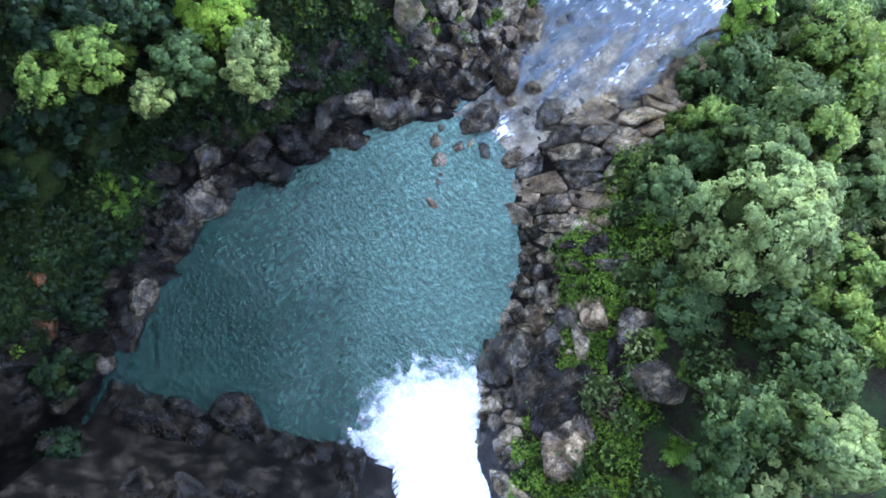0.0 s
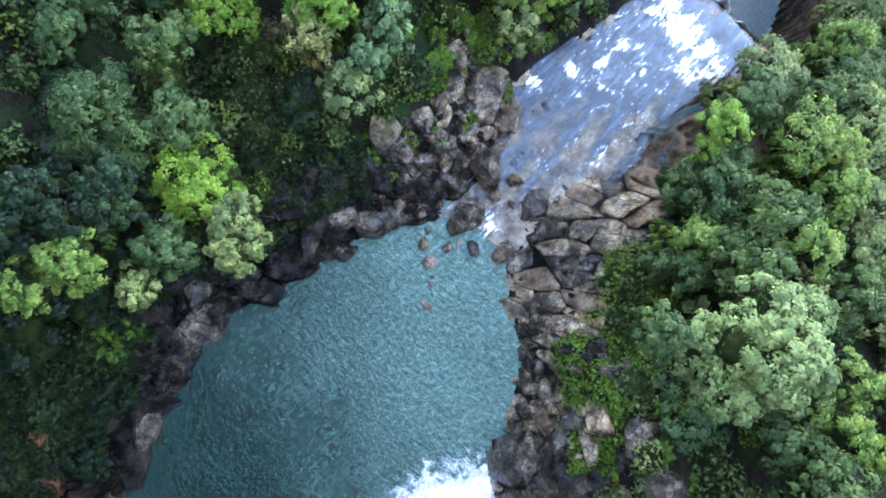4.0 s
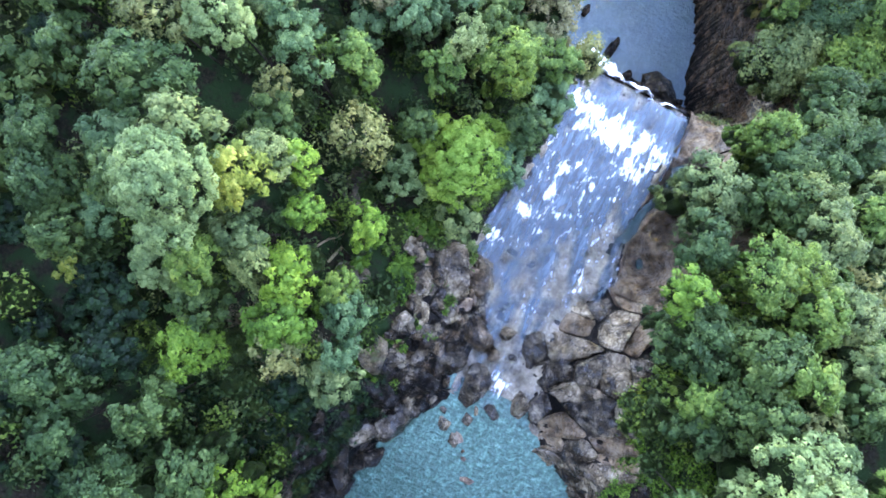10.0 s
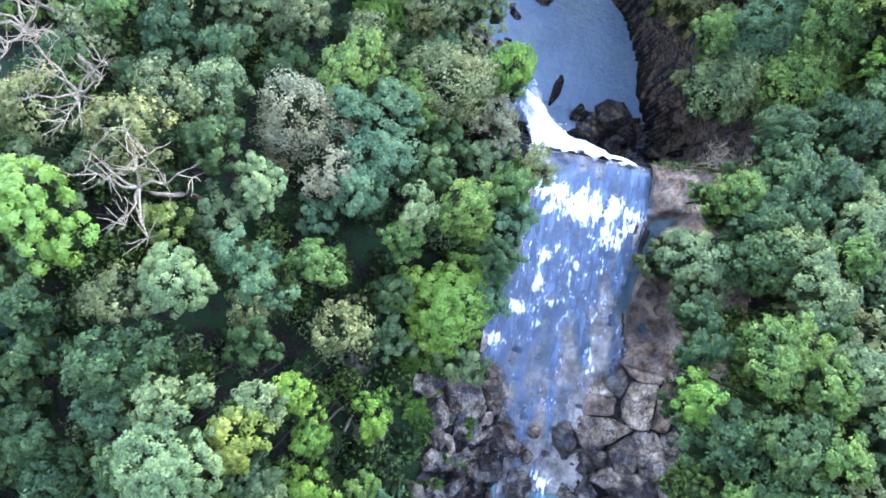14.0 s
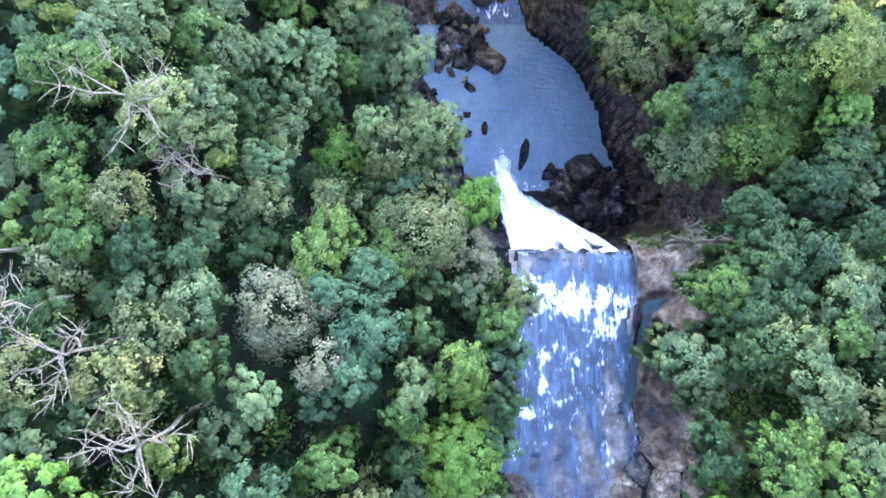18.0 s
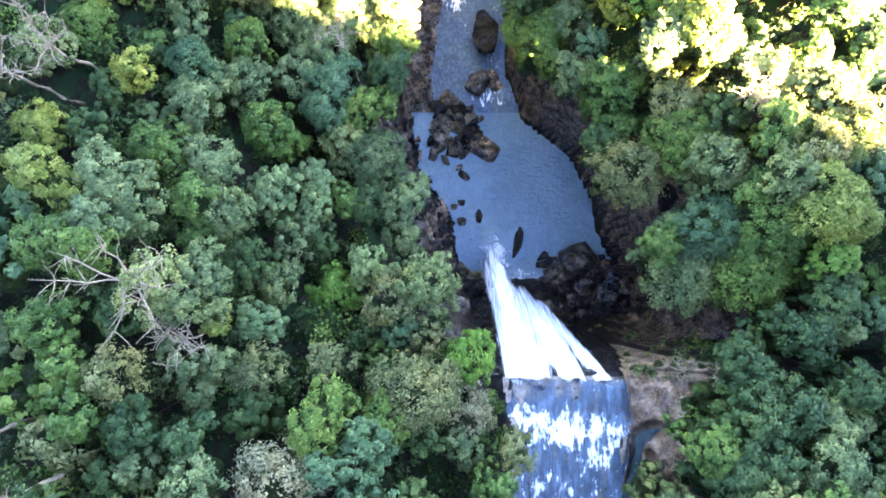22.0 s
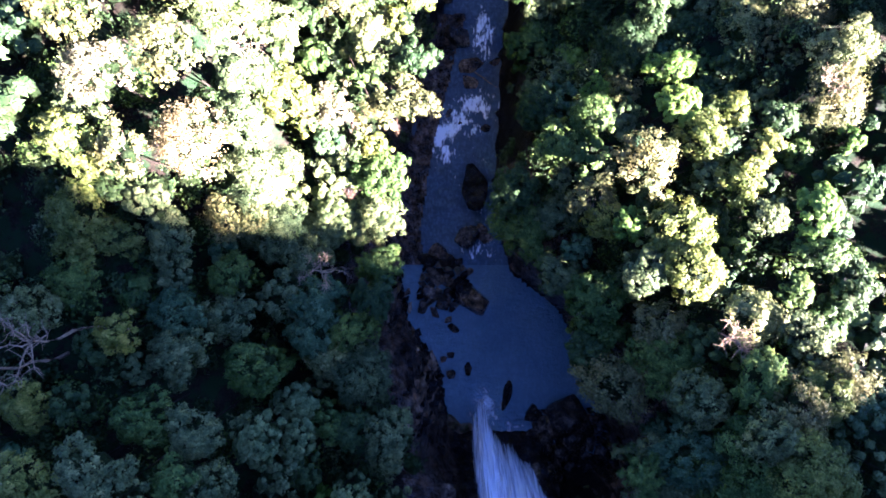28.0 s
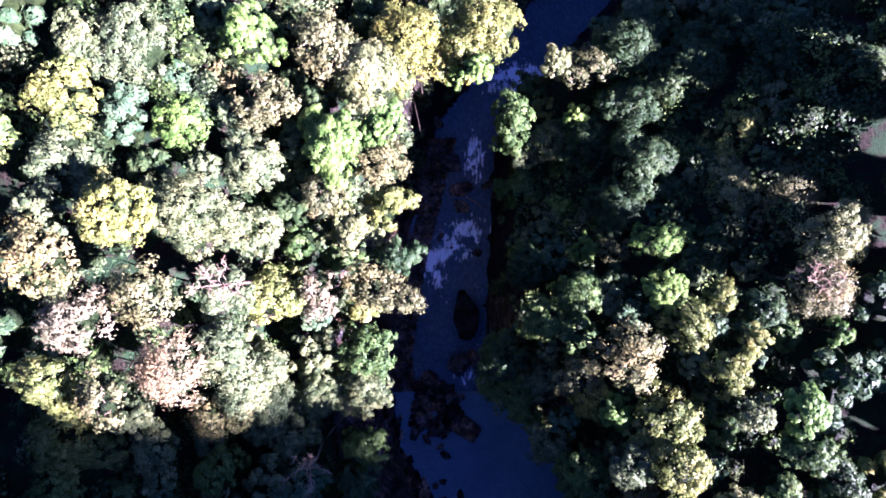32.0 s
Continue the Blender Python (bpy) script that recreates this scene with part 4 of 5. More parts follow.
KINDS = {
    "green": ("leafy mid-green rainforest tree on the gorge slope", "lumpy"),
    "grey": ("broad grey-green tree with a clumped domed crown", "lumpy"),
    "sage": ("pale sage-green tree with a dense soft crown", "round"),
    "pale": ("pale green tree with bleached twigs in its crown", "lumpy"),
    "teal": ("bluish-green rainforest tree in open shade", "lumpy"),
    "lime": ("round dense lime-green tree", "round"),
    "yellow": ("yellow-green tree with a loose crown", "lumpy"),
    "olive": ("dull olive tree with thin dry foliage", "thin"),
    "buff": ("buff-coloured tree with dry seeding foliage", "thin"),
    "deep": ("green tree blackened by painted gorge shade", "lumpy"),
    "dark": ("dark green forest tree, partly painted slope shade", "lumpy"),
    "bright": ("bright fresh-green small tree", "lumpy"),
}
SIZES = (2.3, 3.3, 4.8)
SHAPES = {(st, i): [crown_mesh("crown", 11 + 7 * k + 31 * i + len(st), SIZES[i], st, (0.13, 0.14, 0.125)[i], (1.0, 1.0, 1.45)[i]) for k in range((4, 5, 3)[i])] for st in STYLE for i in range(3)}
trunk_v, trunk_f = tube(crooked((0, 0, -1.0), (0, 0, 0), 5, 0.03, random.Random(3)), [0.3, 0.26, 0.22, 0.18, 0.13, 0.06], 7)
LOW = {st: [crown_mesh("crown", 611 + k + len(st), 3.3, st, 0.22, 0.36) for k in range(3)] for st in STYLE}
TRUNKS = {}
for bark in (BARK,):
    TRUNKS[bark.name] = bpy.data.meshes.new("trunk")
    TRUNKS[bark.name].from_pydata(trunk_v, [], trunk_f)
    TRUNKS[bark.name].materials.append(bark)
    TRUNKS[bark.name].shade_smooth()
BOUGHS = {}
PLANTED = []
COUNT = collections.Counter()


def boughs(key, k, bark, rnd):
    """Limbs that carry the crown; where it is thin, twigs stand out of it."""
    if (key, k, bark.name) not in BOUGHS:
        me, cs, rs = SHAPES[key][k]
        out = []
        for j in range(min(4, len(cs))):
            c = Vector(cs[j])
            foot = Vector((0, 0, min(p[2] for p in cs) - SIZES[key[1]] * 0.35))
            v, f = tube(crooked(foot, c, 4, 0.16, rnd), [0.11, 0.09, 0.08, 0.06, 0.04], 4)
            for q in range(5 if key[0] == "thin" else 1):
                d = Vector((rnd.uniform(-1, 1), rnd.uniform(-1, 1), rnd.uniform(0.3, 1.1))).normalized()
                v2, f2 = tube(crooked(c, c + d * float(rs[j]) * rnd.uniform(1.0, 1.2), 4, 0.12, rnd), [0.05, 0.04, 0.032, 0.022, 0.01], 3)
                f += [tuple(i + len(v) for i in g) for g in f2]
                v += v2
            m = bpy.data.meshes.new("branch")
            m.from_pydata(v, [], f)
            m.materials.append(bark)
            out.append(m)
        BOUGHS[key, k, bark.name] = out
    return BOUGHS[key, k, bark.name]


def plant(kind, x, y, top, r, rnd):
    """One tree: crown radius r, its top at the height top, its foot on the ground."""
    label, style = KINDS[kind]
    i = 0 if r < 2.8 else 1 if r < 4.1 else 2
    key = (style, i)
    k = COUNT[key] % len(SHAPES[key])
    COUNT[key] += 1
    s = r / SIZES[i]
    z, over = ground_z(x, y), 0.0
    while top - z > 15 and abs(over) < 7:  # rooted back from the brink, leaning out over it
        over += 0.5 if x > -12 else -0.5
        z = ground_z(x + over, y)
    top = max(top, z + 0.75 * r)
    root = tagged(new("tree"), ("large " if r > 4.4 else "small " if r < 2.2 and "small" not in label else "") + label, "tree", "forest trees")
    root.location = (x + over, y, z)
    crown = new("crown", SHAPES[key][k][0])
    crown.parent = root
    crown.material_slots[0].link = "OBJECT"
    crown.material_slots[0].material = LEAF[kind]
    hang = Matrix.Translation((-over, 0, top - z)) @ Matrix.Rotation(rnd.uniform(0, 6.28), 4, "Z") @ Matrix.Diagonal((s * rnd.uniform(0.98, 1.16), s * rnd.uniform(0.88, 1.04), s * rnd.uniform(0.95, 1.2), 1))
    crown.matrix_basis = hang
    bark = DEADWOOD if kind in ("olive", "pale", "buff", "yellow") else BARK
    for me in boughs(key, k, bark, rnd):
        ob = new("branch", me)
        ob.parent = root
        ob.matrix_basis = hang
    trunk = new("trunk", TRUNKS[BARK.name])
    trunk.parent = root
    tall = max(top - z - 0.9 * r, 0.8)
    trunk.matrix_basis = Matrix.Translation((0, 0, tall)) @ Matrix.Diagonal((0.22 + 0.06 * r, 0.22 + 0.06 * r, tall + 0.6, 1))
    if tall > 3.0 and float(land(x, y)[1]) < 16 and not (x > 8 and y < 16):  # foliage lower down, where the tree stands at the edge of the wood
        low = new("crown", LOW[style][COUNT[key] % 3][0])
        low.parent = root
        low.material_slots[0].link = "OBJECT"
        low.material_slots[0].material = LEAF[kind]
        q = 0.8 * r / 3.3
        low.matrix_basis = Matrix.Translation((-over * 0.7, 0, top - z - 1.0 * r)) @ Matrix.Rotation(rnd.uniform(0, 6.28), 4, "Z") @ Matrix.Diagonal((q, q, max(q, min(tall / 3.6, 2.2 * q)), 1))
    PLANTED.append((x, y, r, top))


def plant_all(kind, spots, seed):
    rnd = random.Random(seed)
    for x, y, top, r in spots:
        plant(kind, x, y, top, r, rnd)


plant_all("lime", [(-19.3, 29.3, 13.3, 4.9), (-44.4, 32.0, 26.4, 3.7), (18.6, 60.9, 6.0, 2.9), (20.8, 90.6, 3.2, 3.4), (7.9, 102.5, -0.9, 2.9), (-0.1, 113.5, -16.1, 2.9), (-27.7, 118.0, 5.3, 4.4), (-22.6, 119.7, 4.8, 2.9), (0.5, 124.6, -11.2, 2.1), (-13.1, 125.1, 5.3, 1.9), (-35.8, 128.5, 6.8, 3.8)], 10)
plant_all("buff", [(-29.9, 38.4, 16.0, 2.5), (-33.5, 42.4, 15.8, 4.8), (-17.6, 46.5, 7.9, 3.1), (-41.5, 96.6, 10.9, 4.3), (-47.4, 101.1, 14.5, 3.6), (-30.6, 102.1, 1.1, 2.7)], 11)
plant_all("olive", [(-24.0, 10.3, 20.4, 2.0), (-26.5, 26.9, 17.8, 2.7), (-40.3, 27.4, 23.8, 2.8), (-42.5, 37.9, 22.7, 3.8), (-49.5, 38.5, 21.9, 2.9), (-42.3, 40.6, 20.2, 3.5), (-13.1, 43.1, 9.5, 2.3), (-22.2, 48.6, 11.0, 4.9), (-46.8, 51.3, 14.9, 3.2), (-36.1, 51.3, 12.1, 2.9), (-30.2, 51.3, 10.5, 2.4), (-25.1, 56.6, 7.4, 3.2), (1.8, 70.5, -2.3, 5.1), (16.1, 71.3, 7.9, 3.4), (21.6, 74.2, 6.7, 3.1), (6.0, 77.9, -0.7, 3.7), (-40.4, 89.5, 3.5, 3.3), (-1.0, 92.5, -2.1, 3.0), (-45.1, 94.7, 14.2, 2.7), (3.3, 95.7, 2.1, 4.0), (-20.2, 101.8, 1.5, 1.9), (-22.9, 102.7, 1.6, 2.9), (24.4, 103.0, 1.1, 4.1), (-41.8, 103.5, 13.9, 3.6)], 12)
plant_all("olive", [(-49.2, 106.6, 16.4, 3.4), (-29.0, 112.7, 3.7, 2.8), (23.6, 114.5, -4.0, 4.5), (-22.7, 116.0, 4.1, 2.9), (-34.4, 121.7, 6.1, 3.3), (-28.4, 127.7, 6.2, 3.7), (1.9, 130.4, -7.7, 3.4)], 13)
plant_all("sage", [(24.7, 11.1, 24.3, 3.4), (11.7, 17.1, 24.0, 5.6), (-33.2, 18.2, 27.1, 4.1), (-36.5, 29.2, 23.5, 2.9), (-34.0, 36.5, 18.4, 2.5), (-37.0, 55.1, 9.3, 2.7), (-27.5, 60.0, 3.0, 2.9), (-33.6, 65.9, 1.5, 2.9), (-36.9, 67.4, 5.0, 3.3), (-34.3, 69.0, -0.9, 3.3), (-31.6, 89.9, -5.8, 5.2)], 14)
plant_all("teal", [(15.1, 12.0, 15.8, 3.9), (-20.4, 12.3, 19.9, 1.6), (-21.2, 14.9, 19.9, 2.0), (-31.5, 29.5, 21.7, 2.1), (-15.7, 30.7, 11.9, 2.4), (-33.3, 31.6, 22.0, 2.1), (-27.3, 37.2, 16.5, 2.4), (-26.5, 40.5, 15.9, 3.4), (-29.8, 43.9, 15.0, 2.3), (-26.8, 45.0, 13.2, 2.7), (10.0, 63.7, 2.5, 5.2), (-32.9, 77.1, 0.2, 3.4), (-44.8, 80.0, 5.5, 3.3), (-32.1, 80.8, 0.2, 3.5)], 15)
plant_all("green", [(-23.4, -13.1, 23.2, 2.0), (-22.9, -9.8, 23.6, 2.6), (-31.6, 14.4, 22.5, 2.6), (-22.3, 16.2, 20.0, 1.5), (19.4, 17.1, 22.0, 2.5), (21.8, 17.9, 22.0, 2.1), (4.7, 20.4, 17.9, 2.5), (18.0, 20.5, 20.9, 2.4), (10.1, 25.0, 19.7, 2.7), (9.1, 29.8, 19.1, 2.7), (4.7, 30.9, 19.0, 2.8), (-29.1, 31.5, 18.9, 2.4), (6.9, 31.9, 18.3, 2.8), (-23.5, 34.5, 16.4, 2.0), (-19.0, 37.5, 16.0, 3.1), (13.3, 40.3, 13.1, 2.7), (-15.5, 40.6, 11.4, 2.2), (4.1, 43.8, 11.3, 3.0), (-25.2, 46.5, 11.3, 3.0), (-30.4, 47.2, 14.1, 3.6), (-49.3, 48.2, 15.6, 2.6), (-50.8, 52.6, 14.7, 2.6), (-52.7, 55.3, 14.7, 3.2), (13.7, 60.2, 2.6, 6.4)], 16)
plant_all("green", [(-48.8, 62.2, 15.9, 3.4), (-52.5, 62.2, 14.9, 2.8), (3.5, 62.3, 1.5, 2.8), (13.3, 65.0, 6.3, 4.6), (-41.3, 66.0, 11.5, 2.7), (-30.2, 66.8, -0.8, 2.9), (-45.4, 70.8, 10.5, 3.2), (13.5, 73.7, 6.2, 3.5), (-37.8, 74.0, 4.1, 3.8), (7.0, 74.0, -0.1, 4.2), (0.9, 76.5, -5.6, 3.8), (-28.1, 77.5, -0.6, 2.9), (-0.2, 80.7, -3.4, 3.9), (18.4, 82.2, 3.0, 2.2), (-53.7, 83.2, 7.4, 3.2), (-40.8, 83.6, 2.2, 2.8), (-24.8, 84.7, -1.1, 2.9), (21.3, 86.0, 3.2, 2.8), (-7.4, 88.9, -9.1, 5.0), (-25.6, 94.9, -3.4, 3.9), (-5.2, 98.9, -3.5, 3.2), (-0.8, 102.1, -2.9, 3.2), (-5.9, 115.9, -16.2, 3.9), (-7.3, 124.4, -12.1, 3.8)], 17)
plant_all("pale", [(-22.4, 36.8, 17.0, 2.0), (-43.7, 58.8, 15.6, 3.4), (-31.5, 74.8, -1.9, 2.7), (14.3, 79.3, 3.4, 4.0), (-56.9, 80.4, 9.1, 3.3), (26.8, 108.6, 0.7, 4.1), (-25.8, 109.8, 2.0, 3.4), (18.4, 114.8, -6.1, 4.6), (-24.1, 125.1, 5.9, 4.3), (-2.4, 131.0, -8.6, 2.5)], 18)
# many stand on shaded slopes, the shade put in through their leaf kind
plant_all("dark", [(-20.2, -6.1, 21.5, 2.4), (-29.3, -3.5, 22.4, 4.2), (-34.9, -0.7, 21.4, 2.3), (-26.3, 0.3, 20.6, 2.5), (-37.3, 2.2, 21.7, 3.3), (-30.5, 3.0, 21.0, 2.6), (21.3, 4.8, 23.5, 2.2), (19.0, 7.6, 25.0, 2.8), (20.3, 9.4, 26.2, 2.5), (-40.8, 11.6, 21.8, 2.3), (5.8, 13.3, 22.6, 2.1), (20.3, 13.7, 23.8, 3.5), (-42.6, 14.4, 22.6, 2.8), (17.5, 14.4, 21.7, 2.7), (-44.2, 17.1, 22.7, 2.2), (-37.4, 17.2, 24.4, 2.0), (6.0, 18.3, 17.2, 2.4), (7.3, 20.9, 19.6, 2.9), (8.7, 22.0, 20.0, 2.3), (-44.3, 22.7, 23.4, 2.0), (-39.1, 23.4, 24.7, 3.4), (3.2, 24.6, 18.3, 3.6), (6.9, 25.3, 19.9, 3.5), (14.7, 25.4, 19.6, 2.7)], 19)
plant_all("dark", [(-45.2, 25.7, 23.7, 2.2), (-23.5, 30.1, 13.9, 1.8), (0.9, 31.3, 16.4, 2.6), (-15.2, 34.2, 13.1, 2.2), (6.7, 38.6, 12.8, 3.9), (6.6, 42.2, 11.9, 3.2), (-49.9, 42.7, 18.7, 2.1), (9.6, 42.9, 11.5, 2.7), (7.9, 46.0, 10.4, 3.9), (-40.4, 46.4, 15.4, 2.6), (12.3, 46.7, 10.0, 3.9), (-44.8, 47.3, 15.7, 2.5), (18.5, 48.8, 9.2, 2.9), (8.2, 50.4, 9.1, 3.3), (15.1, 53.2, 7.4, 3.6), (18.9, 56.6, 5.8, 3.7), (-37.9, 60.4, 9.7, 2.9), (-28.3, 66.5, -0.1, 2.9), (-0.9, 73.9, -5.4, 3.4), (-25.7, 80.9, 0.1, 3.0), (24.0, 82.6, 3.6, 3.4), (-9.3, 93.5, -6.9, 4.0), (18.4, 100.6, 0.3, 3.0), (-6.0, 105.0, -10.8, 3.3)], 20)
plant_all("dark", [(-21.1, 106.7, 2.3, 2.4), (5.8, 112.3, -8.9, 4.2), (8.5, 118.3, -6.6, 5.2), (2.7, 121.8, -10.6, 4.7), (26.1, 121.9, -3.6, 3.9), (7.1, 125.2, -6.8, 4.7), (28.4, 127.4, -2.7, 3.8), (13.4, 129.4, -4.5, 5.1), (21.9, 129.7, -3.3, 5.0), (31.6, 130.9, -2.0, 3.8), (7.0, 132.4, -5.5, 4.6), (17.4, 133.6, -3.8, 3.9)], 21)
plant_all("grey", [(-19.1, -9.0, 21.9, 1.7), (-16.8, -3.2, 20.4, 2.2), (-18.9, -2.0, 20.0, 2.1), (-27.9, 15.6, 21.5, 2.3), (-29.8, 17.0, 22.1, 2.5), (-35.2, 21.7, 24.9, 2.6), (-29.8, 22.2, 23.5, 1.8), (13.7, 28.5, 18.6, 2.3), (11.8, 31.1, 18.0, 2.8), (9.8, 36.3, 15.7, 3.4), (1.8, 36.8, 11.1, 3.8), (9.2, 39.4, 13.4, 3.3), (14.6, 42.2, 12.1, 3.7), (-39.8, 42.9, 16.8, 3.3), (15.3, 45.4, 10.2, 2.8), (-40.8, 57.2, 14.3, 2.9), (-21.4, 58.1, 8.2, 3.7), (-36.2, 58.2, 5.7, 3.1), (7.9, 59.1, -0.3, 6.1), (-39.9, 60.0, 13.8, 2.7), (-48.0, 64.2, 15.4, 2.6), (-39.4, 64.8, 10.5, 2.9), (-45.5, 66.0, 14.5, 3.5), (-23.6, 67.0, 1.7, 2.9)], 22)
plant_all("grey", [(-47.9, 68.1, 14.3, 2.7), (13.4, 68.8, 8.2, 3.3), (-40.9, 69.4, 10.0, 3.4), (9.0, 70.7, 3.1, 3.9), (-27.6, 72.1, -1.6, 4.2), (-44.2, 75.7, 7.0, 3.6), (18.6, 77.4, 5.2, 3.3), (-40.9, 79.1, 3.0, 3.3), (-3.8, 83.3, -7.0, 3.4), (3.8, 84.1, 1.0, 3.6), (-34.1, 85.6, -2.8, 3.3), (-45.3, 87.4, 5.7, 3.3), (-37.6, 88.9, -1.2, 4.3), (15.7, 90.2, 2.6, 2.4), (-26.1, 90.4, -5.0, 3.7), (-3.8, 90.9, -8.3, 3.5), (-37.3, 93.8, 4.6, 4.4), (-37.1, 98.2, 9.0, 3.1), (-37.5, 103.4, 8.2, 3.1), (-36.9, 109.4, 5.7, 3.7), (-40.6, 110.9, 9.9, 4.4), (-50.3, 114.4, 12.5, 3.8), (-35.7, 115.9, 6.1, 3.8), (-2.4, 122.0, -13.4, 3.7)], 23)
plant_all("grey", [(-46.7, 126.8, 8.7, 4.6), (-50.6, 127.2, 8.9, 3.7)], 24)
plant_all("yellow", [(-30.4, 20.5, 24.7, 2.4), (-39.2, 55.2, 11.8, 1.6), (16.6, 65.5, 9.8, 4.5), (-52.4, 67.8, 15.1, 3.0), (18.5, 71.9, 7.7, 3.5), (-55.2, 72.4, 11.3, 2.8), (-48.8, 78.5, 8.4, 2.7), (8.4, 84.2, 2.7, 4.0), (-53.6, 86.8, 7.3, 3.7), (-50.5, 87.6, 6.5, 2.8), (7.4, 88.9, 2.3, 4.0), (-52.8, 89.8, 9.1, 4.0), (0.4, 90.2, -2.4, 3.1), (14.4, 94.0, 2.1, 3.4), (-50.2, 95.6, 13.0, 3.2), (16.7, 97.6, 0.9, 2.1), (10.3, 98.8, 0.8, 3.5), (14.0, 101.9, -0.8, 2.4), (-34.5, 102.4, 4.4, 3.8), (-43.9, 110.2, 15.1, 3.9), (-21.9, 112.0, 3.2, 2.7), (-52.0, 121.7, 9.9, 4.0), (18.6, 121.9, -5.3, 4.0), (-19.7, 128.3, 6.1, 4.3)], 25)
plant_all("yellow", [(-12.6, 129.3, 6.5, 4.8)], 26)
plant_all("bright", [(-22.6, -2.2, 20.0, 3.3), (-30.1, 7.6, 19.6, 3.0), (-25.0, 12.8, 21.0, 2.6), (-25.8, 15.6, 21.5, 2.6), (-26.5, 20.1, 21.5, 1.6), (-22.7, 21.0, 18.0, 1.9), (-28.2, 22.8, 22.0, 1.7), (0.2, 27.2, 18.3, 2.2), (-17.3, 51.6, 9.2, 2.9), (-31.3, 56.9, 2.5, 3.4), (2.3, 89.4, -0.7, 2.3), (25.8, 98.2, 0.6, 1.7), (1.6, 107.5, -10.9, 2.1), (8.9, 108.2, -4.8, 3.1), (-41.8, 119.4, 7.6, 3.0)], 27)
# trees of the shady bank, shade painted in through this leaf kind
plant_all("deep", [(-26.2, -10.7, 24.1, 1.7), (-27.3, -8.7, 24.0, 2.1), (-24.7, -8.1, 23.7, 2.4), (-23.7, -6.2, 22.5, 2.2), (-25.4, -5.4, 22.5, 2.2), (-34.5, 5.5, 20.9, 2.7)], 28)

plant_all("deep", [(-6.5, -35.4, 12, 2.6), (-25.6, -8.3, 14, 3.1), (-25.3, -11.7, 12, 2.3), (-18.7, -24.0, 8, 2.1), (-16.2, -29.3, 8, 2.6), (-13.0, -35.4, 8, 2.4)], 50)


# the rest of the wood closes up lower down between them: single trees near the river, one mass farther off
def fill_wood():
    rnd = random.Random(5)
    kinds = ["green"] * 4 + ["grey"] * 5 + ["dark"] * 6 + ["teal"] * 3 + ["olive"] * 2 + ["yellow", "sage"]
    tries, far = 0, {}
    while tries < 22000:
        tries += 1
        x, y = rnd.uniform(-66, 50), rnd.uniform(-44, 152)
        zz, d = land(x, y)
        close = x < 0 and (24 < y < 48 or y > 98)
        if d < (7.0 if y < -2 else 9.5 if y < 22 else 2.5 if x > 0 and 49 < y < 62 else 2.4 if close else 5.0) or (x > 28 and y < 55) or (x < -62 and y < 10) or (x > 0 and y < 16 and d < 13):
            continue
        if (x + 26.5) ** 2 / 25 + (y - 3.5) ** 2 / 49 < 1 or (x + 21) ** 2 / 30 + (y - 20) ** 2 / 36 < 1:
            continue
        near = -52 < x < 25 and y > -12
        r = min(rnd.uniform(2.0, 3.4), 1.2 + 0.5 * float(d)) if near else rnd.uniform(3.0, 5.0)
        if any((x - a) ** 2 + (y - b) ** 2 < ((0.6 if near else 0.68) * (r + c)) ** 2 for a, b, c, e in PLANTED):
            continue
        # shaded spots get the kinds whose leaf colour holds the shade
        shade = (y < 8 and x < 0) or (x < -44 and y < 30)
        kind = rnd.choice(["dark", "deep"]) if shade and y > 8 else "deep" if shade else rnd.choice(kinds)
        z = ground_z(x, y)
        by = sorted(((x - a) ** 2 + (y - b) ** 2, e) for a, b, c, e in PLANTED)[:4]
        by = [e for q, e in by if q < 200]
        top = sum(by) / len(by) - rnd.uniform(1.0, 4.5) if by else z + rnd.uniform(7, 11)
        top = min(top, z + 14) if near else z + rnd.uniform(7, 12)
        far.setdefault((kind, near), []).append((x, y, max(top, z + 0.75 * r), r * 1.12, rnd.uniform(0, 6.28)))
        PLANTED.append((x, y, r, top))
    for (kind, near), spots in far.items():
        label, style = KINDS[kind]
        base = [crown_mesh("crown", 900 + i, 3.3, style, 0.21 if near else 0.28, 0.42 if near else 0.2)[0] for i in range(3)]
        where = "lower trees between the crowns, " if near else "closed canopy farther from the river, "
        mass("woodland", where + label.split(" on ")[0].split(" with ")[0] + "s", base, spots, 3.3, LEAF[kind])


def mass(name, label, base, spots, size, material):
    """Many crowns as one mesh; spots: x, y, top, radius, turn."""
    pats = []
    for me in base:
        v = np.empty(len(me.vertices) * 3)
        me.vertices.foreach_get("co", v)
        f = np.empty(len(me.polygons) * 3, dtype=np.int32)
        me.loops.foreach_get("vertex_index", f)
        m = np.empty(len(me.polygons), dtype=np.int32)
        me.polygons.foreach_get("material_index", m)
        t = np.empty(len(me.polygons))
        me.attributes["tone"].data.foreach_get("value", t)
        f = f.reshape(-1, 3)
        pats.append((v.reshape(-1, 3), f[m == 0], f[m == 1], t[m == 0]))
    leaves, tones, cv, cf, nv = [], [], [], [], 0
    for k, (x, y, top, r, a) in enumerate(spots):
        v, fl, fc, t = pats[k % len(pats)]
        s, c, q = r / size, math.cos(a), math.sin(a)
        w = np.stack([v[:, 0] * c - v[:, 1] * q, v[:, 0] * q + v[:, 1] * c, v[:, 2]], 1) * s + (x, y, top)
        leaves.append(w[fl.ravel()])
        tones.append(t)
        core = w[:int(fc.max()) + 1]
        cv.append(core)
        cf.append(fc + nv)
        nv += len(core)
    me = tri_mesh(name, np.concatenate(leaves), np.concatenate(tones), np.concatenate(cv), np.concatenate(cf))
